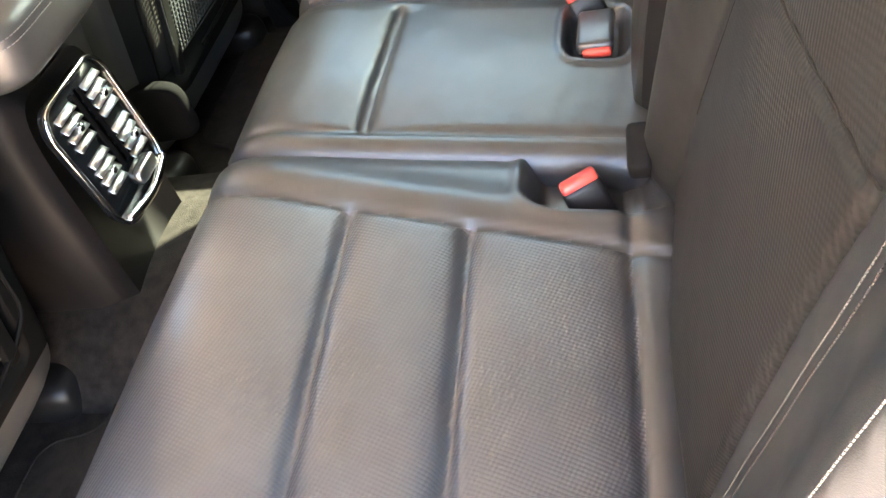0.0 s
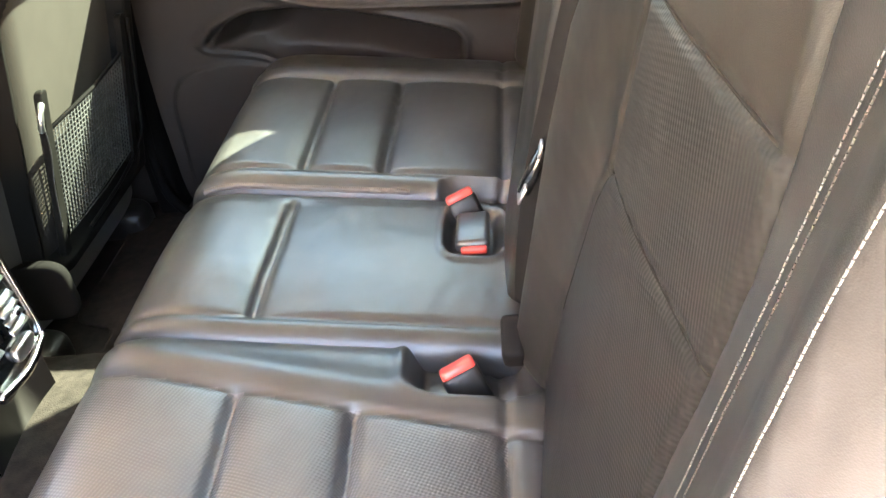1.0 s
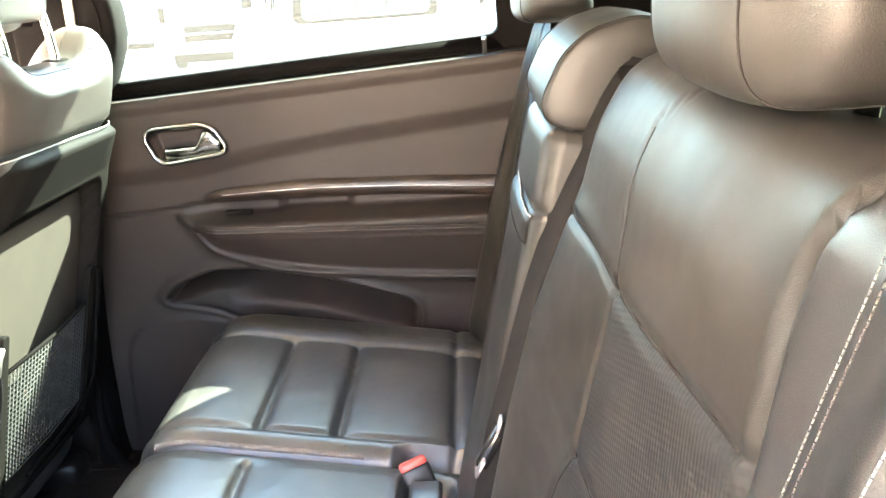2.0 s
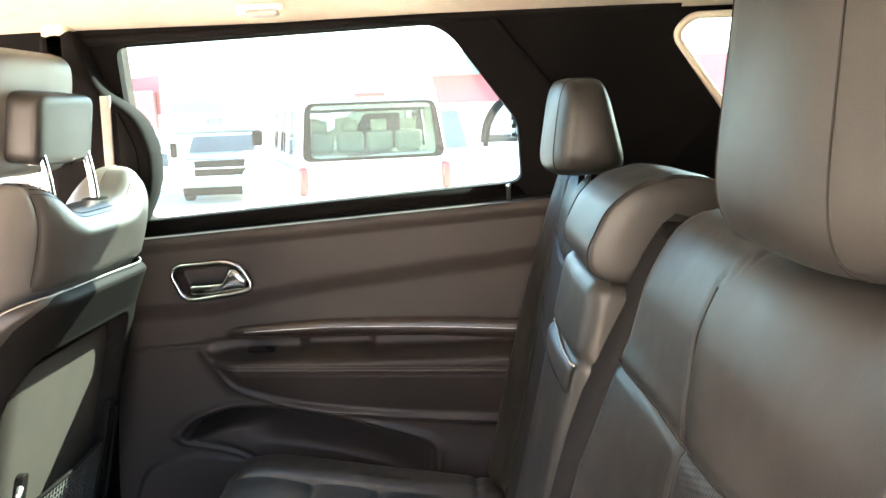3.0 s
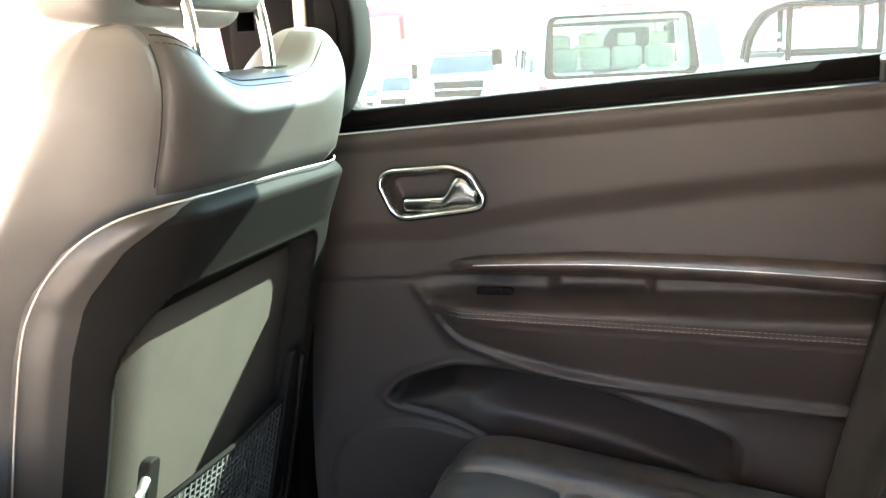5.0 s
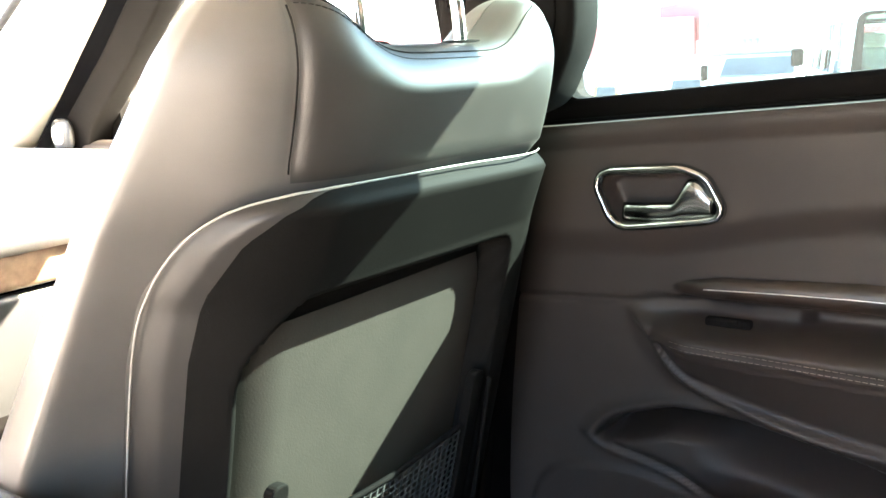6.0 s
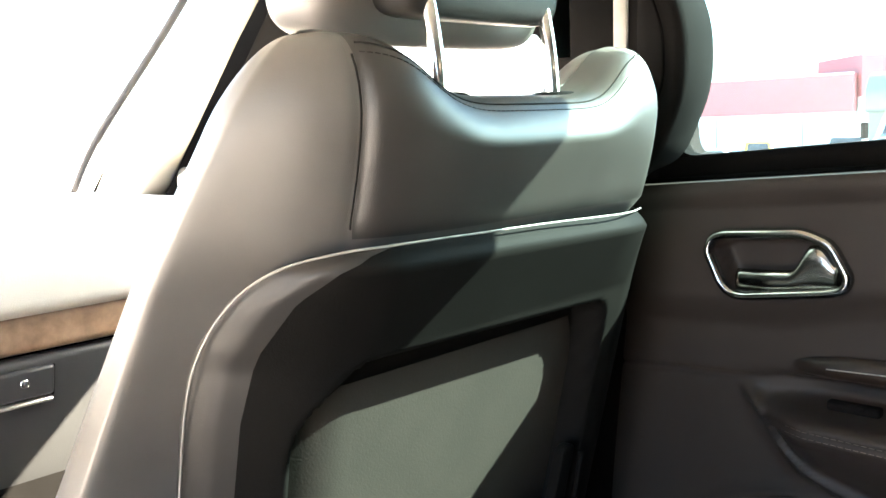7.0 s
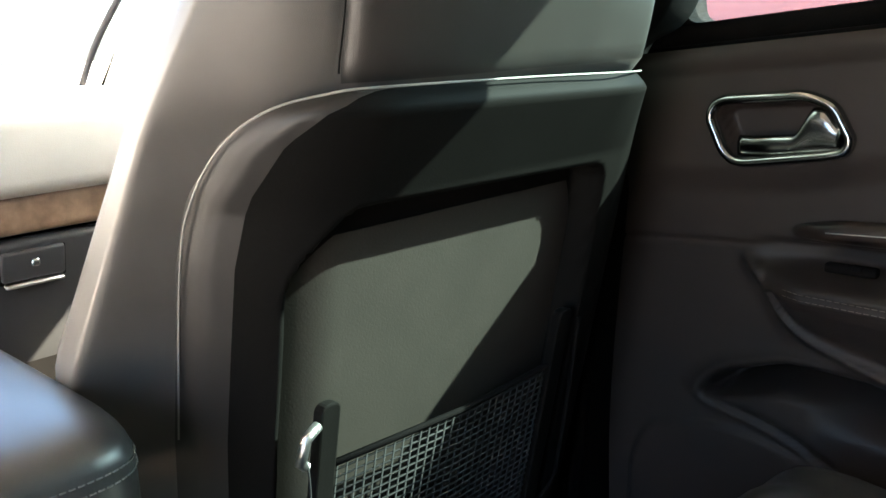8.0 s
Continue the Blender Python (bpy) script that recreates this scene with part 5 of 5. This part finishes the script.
for y in (-0.45, 0.05, 0.45):
    row_seat = part("front_row_seat", rbox(1.9, y, 1.24, 0.10, 0.40, 0.24, 0.05, 3), SEAT_BEIGE, van, "pale cloth seat back")
    part("seat_headrest", rbox(1.91, y, 1.45, 0.07, 0.22, 0.14, 0.03, 3), SEAT_BEIGE, row_seat)
part("roof_lining", rbox(0.55, 0, 1.60, 0.5, 1.3, 0.03, 0.01), TRIM, van, "brown lining along the window's top")
part("brake_lamp", rbox(0.16, 0, 1.765, 0.05, 0.34, 0.045, 0.01), LAMP_RED, van, "high red brake lamp")
for s in (-1, 1):
    lamp = part("tail_lamp", rbox(0.02, s * 0.80, 0.86, 0.14, 0.11, 0.30, 0.04, 3), LAMP_RED, van, "tall red tail lamp")
    part("reverse_lamp", rbox(0.02, s * 0.80, 0.65, 0.135, 0.10, 0.12, 0.03, 3), SEAT_BEIGE, lamp, "pale reversing lamp")
    for k, (a, b) in enumerate(((0.55, 1.65), (1.75, 2.85), (2.95, 3.75))):
        pane = part("side_window", plate([(a, 1.12), (a + 0.02, 1.62), (b, 1.62), (b + (0.15 if k == 2 else 0), 1.12)], lambda u, v, w: (u, s * (W / 2 + 0.006 - 0.135 * W / 2 * max(0, v - 0.9) / 1.2 + w * 0.3), v), 0.02, 0.05), pane_glass, van, "", False)
        part("divider", tube([(0.5 * (a + b), s * (W / 2 + 0.012 - 0.135 * W / 2 * (v - 0.9) / 1.2), v) for v in (1.13, 1.61)], 0.018, 6), WHITE_PAINT, pane)
    part("side_rail", tube([(0.35, s * (W / 2 - 0.004), 0.98), (4.0, s * (W / 2 - 0.004), 0.98)], 0.014, 6), ROOF_GREY, van)
    part("mirror", rbox(4.35, s * 1.02, 1.25, 0.10, 0.16, 0.24, 0.04, 2), TRIM_BLACK, van)
    for wx in (0.95, 4.1):
        wheel(van, wx, s * 0.76, 0.32)
part("bumper", rbox(0.0, 0, 0.42, 0.16, 1.66, 0.24, 0.06, 3), WHITE_PAINT, van)
part("plate_garnish", rbox(-0.035, 0, 0.86, 0.05, 0.70, 0.025, 0.01), ROOF_GREY, van)
holder = part("plate_frame", rbox(-0.025, 0, 0.71, 0.02, 0.35, 0.18, 0.006), ROOF_GREY, van, "grey number plate frame")
part("number_plate", rbox(-0.035, 0, 0.71, 0.02, 0.32, 0.15, 0.006), WALL_WHITE, holder, "plain pale number plate")
part("door_seam", tube([tail(-0.84, 0.60, 0.06), tail(-0.83, 1.10, 0.06)], 0.006, 5), TRIM_BLACK, van)

# box truck facing the car: local x runs from nose to tail
truck = vehicle("box_truck", "white cutaway box truck facing the yard", "truck", -4.50, 17.0, 97)
truck.scale = (0.86, 0.86, 0.86)
part("box", rbox(3.2, 0, 1.42, 4.2, 2.45, 1.84, 0.10, 3), TRUCK_PAINT, truck)
part("overcab", profile_body([(0.65, 1.50), (0.68, 1.95), (1.0, 2.30), (1.3, 2.32), (1.3, 1.50)], 2.42, 0.06, 0.0), TRUCK_PAINT, truck)
for k in range(3):
    part("vent_window", rbox(0.672, 0.10 + 0.13 * k, 1.74, 0.02, 0.09, 0.18, 0.01), DARK_GLASS, truck)
part("cab", profile_body([(-0.45, 0.35), (-0.45, 0.92), (0.10, 1.06), (0.55, 1.50), (1.5, 1.50), (1.5, 0.35)], 1.80, 0.07, 0.10, 1.6), WHITE_PAINT, truck)
part("windscreen", plate([(-0.74, 1.08), (-0.68, 1.44), (0.68, 1.44), (0.74, 1.08)], lambda u, v, w: (0.10 + (v - 1.06) * 1.02 - 0.03 - w, u, v), 0.02, 0.05), DARK_GLASS, truck, "", False)
part("grille", rbox(-0.46, 0, 0.76, 0.06, 1.10, 0.34, 0.02), TRIM_BLACK, truck, "dark radiator grille")
part("grille_bar", rbox(-0.50, 0, 0.76, 0.03, 1.04, 0.04, 0.01), CHROME, truck)
part("bumper", rbox(-0.52, 0, 0.44, 0.14, 1.80, 0.18, 0.03), ROOF_GREY, truck, "grey front bumper")
part("air_dam", rbox(-0.44, 0, 0.26, 0.10, 1.60, 0.18, 0.02), TRIM_BLACK, truck)
part("bonnet_line", rbox(-0.10, 0, 1.035, 0.60, 1.5, 0.012, 0.004, 1, Matrix.Rotation(-0.25, 4, "Y")), ROOF_GREY, truck)
for s in (-1, 1):
    part("headlamp", rbox(-0.46, s * 0.66, 0.80, 0.06, 0.26, 0.14, 0.02), CHROME, truck, "headlamp")
    part("mirror", rbox(0.25, s * 1.10, 1.15, 0.10, 0.14, 0.34, 0.03), TRIM_BLACK, truck)
    for wx in (0.35, 4.0):
        wheel(truck, wx, s * 0.82, 0.34)

# pickup with a roll bar, side on: local x runs from nose to tail
pick = vehicle("pickup_truck", "white pickup truck with black roll bar", "pickup truck", -2.78, 12.3, 0)
part("body", profile_body([(0.0, 0.35), (0.02, 0.92), (1.25, 1.05), (5.15, 1.08), (5.2, 0.40)], 1.75, 0.06), WHITE_PAINT, pick)
part("cab", profile_body([(0.75, 1.0), (1.5, 1.62), (2.85, 1.64), (3.10, 1.05)], 1.62, 0.06, 0.12, 1.7), WHITE_PAINT, pick)
for s in (-1, 1):
    for a, b in ((1.3, 2.1), (2.18, 2.85)):
        part("side_window", plate([(a, 1.08), (a + 0.35 if a < 2 else a, 1.56), (b, 1.56), (b + (0.12 if a > 2 else 0), 1.08)], lambda u, v, w: (u, s * (0.82 - 0.10 * (v - 1.0) + w), v), 0.02, 0.04), DARK_GLASS, pick, "", False)
    part("mirror", rbox(1.3, s * 0.98, 1.15, 0.12, 0.16, 0.16, 0.03), WHITE_PAINT, pick)
    part("tail_lamp", rbox(5.16, s * 0.80, 0.85, 0.10, 0.12, 0.30, 0.02), LAMP_RED, pick, "red tail lamp")
    for wx in (0.95, 4.2):
        wheel(pick, wx, s * 0.78, 0.36)
for y in (-0.70, 0.70):
    part("roll_bar", tube(spline([(3.20, y, 1.08), (3.26, y, 1.38), (3.42, y, 1.62), (3.62, y, 1.71), (3.9, y, 1.72), (4.55, y, 1.72), (4.62, y, 1.66), (4.62, y, 1.08)], 5), 0.036, 8), TRIM_BLACK, pick, "black roll bar hoop")
    part("roll_bar_rail", tube([(3.64, y, 1.16), (4.62, y, 1.16)], 0.028, 8), TRIM_BLACK, pick)
    part("roll_bar_strut", tube([(3.66, y, 1.08), (3.66, y, 1.71)], 0.036, 8), TRIM_BLACK, pick)
    for k in range(3):
        part("side_louvre", rbox(3.42, y, 1.16 + 0.11 * k, 0.40 - 0.05 * k, 0.03, 0.06, 0.015, 2), RUBBER if k == 0 else ROOF_GREY, pick, "slatted side panel")
for x in (3.80, 4.58):
    part("roll_bar_tie", tube([(x, -0.70, 1.71), (x, 0.70, 1.71)], 0.035, 8), TRIM_BLACK, pick)
part("roof_lamp", rbox(3.95, -0.72, 1.66, 0.32, 0.05, 0.05, 0.015), LAMP_RED, pick, "red lamp on the roll bar")


def far_car(label, x, y, deg, paint, h=1.5):
    c = vehicle("car", label, "car", x, y, deg)
    c.location.z = GZ - FALL * smooth(18.0, 55.0, y + 2)
    part("body", profile_body([(0, 0.3), (0.02, 0.85), (1.0, 0.98), (1.5, h), (3.2, h), (4.1, 1.0), (4.35, 0.9), (4.4, 0.3)], 1.75, 0.08, 0.16, h), paint, c)
    part("windscreen", plate([(-0.66, 1.02), (-0.56, h - 0.08), (0.56, h - 0.08), (0.66, 1.02)], lambda u, v, w: (1.0 + (v - 0.98) * 0.5 / (h - 0.98) - 0.05 - w, u, v), 0.02, 0.05), DARK_GLASS, c, "", False)
    part("grille", rbox(-0.02, 0, 0.62, 0.05, 1.1, 0.24, 0.03), TRIM_BLACK, c)
    for s in (-1, 1):
        part("headlamp", rbox(0.0, s * 0.64, 0.78, 0.06, 0.32, 0.12, 0.03), SATIN, c)
        for wx in (0.85, 3.5):
            wheel(c, wx, s * 0.76, 0.33)
    return c


far_car("white off-road car parked beside the truck", -12.74, 36.26, 100, WHITE_PAINT, 1.65)
far_car("white car parked near the far wall", -25.6, 50.99, 110, WHITE_PAINT)
far_car("yellow car parked near the far wall", -23.12, 51.92, 112, YELLOW_PAINT, 1.9)
far_car("white car parked beside the yellow car", -19.09, 50.99, 105, WHITE_PAINT)
far_car("white car parked near the far wall", -16.77, 50.21, 100, GREY_PAINT)


# ---- buildings ----
BASE = GZ


def building(label, a, b, z_red, z_top, depth=8.0, slope=0.0, low=FALL):
    GZ = BASE - low
    ob = thing("warehouse", label, "building", "buildings round the yard", at=(a[0], a[1], GZ))
    d = Vector((b[0] - a[0], b[1] - a[1], 0))
    ln = d.length
    ob.rotation_euler = (0, 0, math.atan2(d.y, d.x))
    part("wall", rbox(ln / 2, depth / 2, (z_red - GZ) / 2, ln, depth, z_red - GZ, 0.02), WALL_WHITE, ob, "pale lower wall", False)
    part("band", slab([(0, z_red - GZ), (0, z_top - GZ), (ln, z_top - GZ + slope), (ln, z_red - GZ)], lambda u, v, w: (u, -0.06 + w, v), depth, (), 0.02), WALL_RED, ob, "red painted upper wall", False)
    part("parapet_cap", tube([(0, -0.06, z_top - GZ), (ln, -0.06, z_top - GZ + slope)], 0.08, 6), WALL_WHITE, ob)
    for k in range(int(ln // 6)):
        part("panel_joint", rbox(3 + 6 * k, -0.03, (z_red - GZ) / 2, 0.05, 0.06, z_red - GZ - 0.1, 0), ROOF_GREY, ob, "", False)
    return ob


building("long low warehouse with red upper wall", (-93.03, 55.64), (-21.11, 61.84), 0.55, 3.05)
building("taller warehouse with red upper wall", (-20.8, 62.3), (-3.13, 77.34), 1.5, 4.22, slope=0.1)
# Near-side wall is unseen, added to bounce sunlight into the cabin.
building("unseen pale wall added to bounce light into the car", (-1.8, -4.0), (-30.0, -4.0), 4.4, 4.6, low=0.0)
building("warehouse with red upper wall beyond the vans", (-3.13, 77.65), (61.97, 86.64), 1.66, 5.22)
gab = thing("roof_gable", "weathered grey-green metal roof gable", "building", "buildings round the yard", at=(-2.35, 75.8, GZ))
part("gable", slab([(-4.0, 4.5), (0.9, 6.9), (4.6, 5.9), (4.6, 4.5)], xz(0), 3.0), ROOF_GREY, gab, "", False)
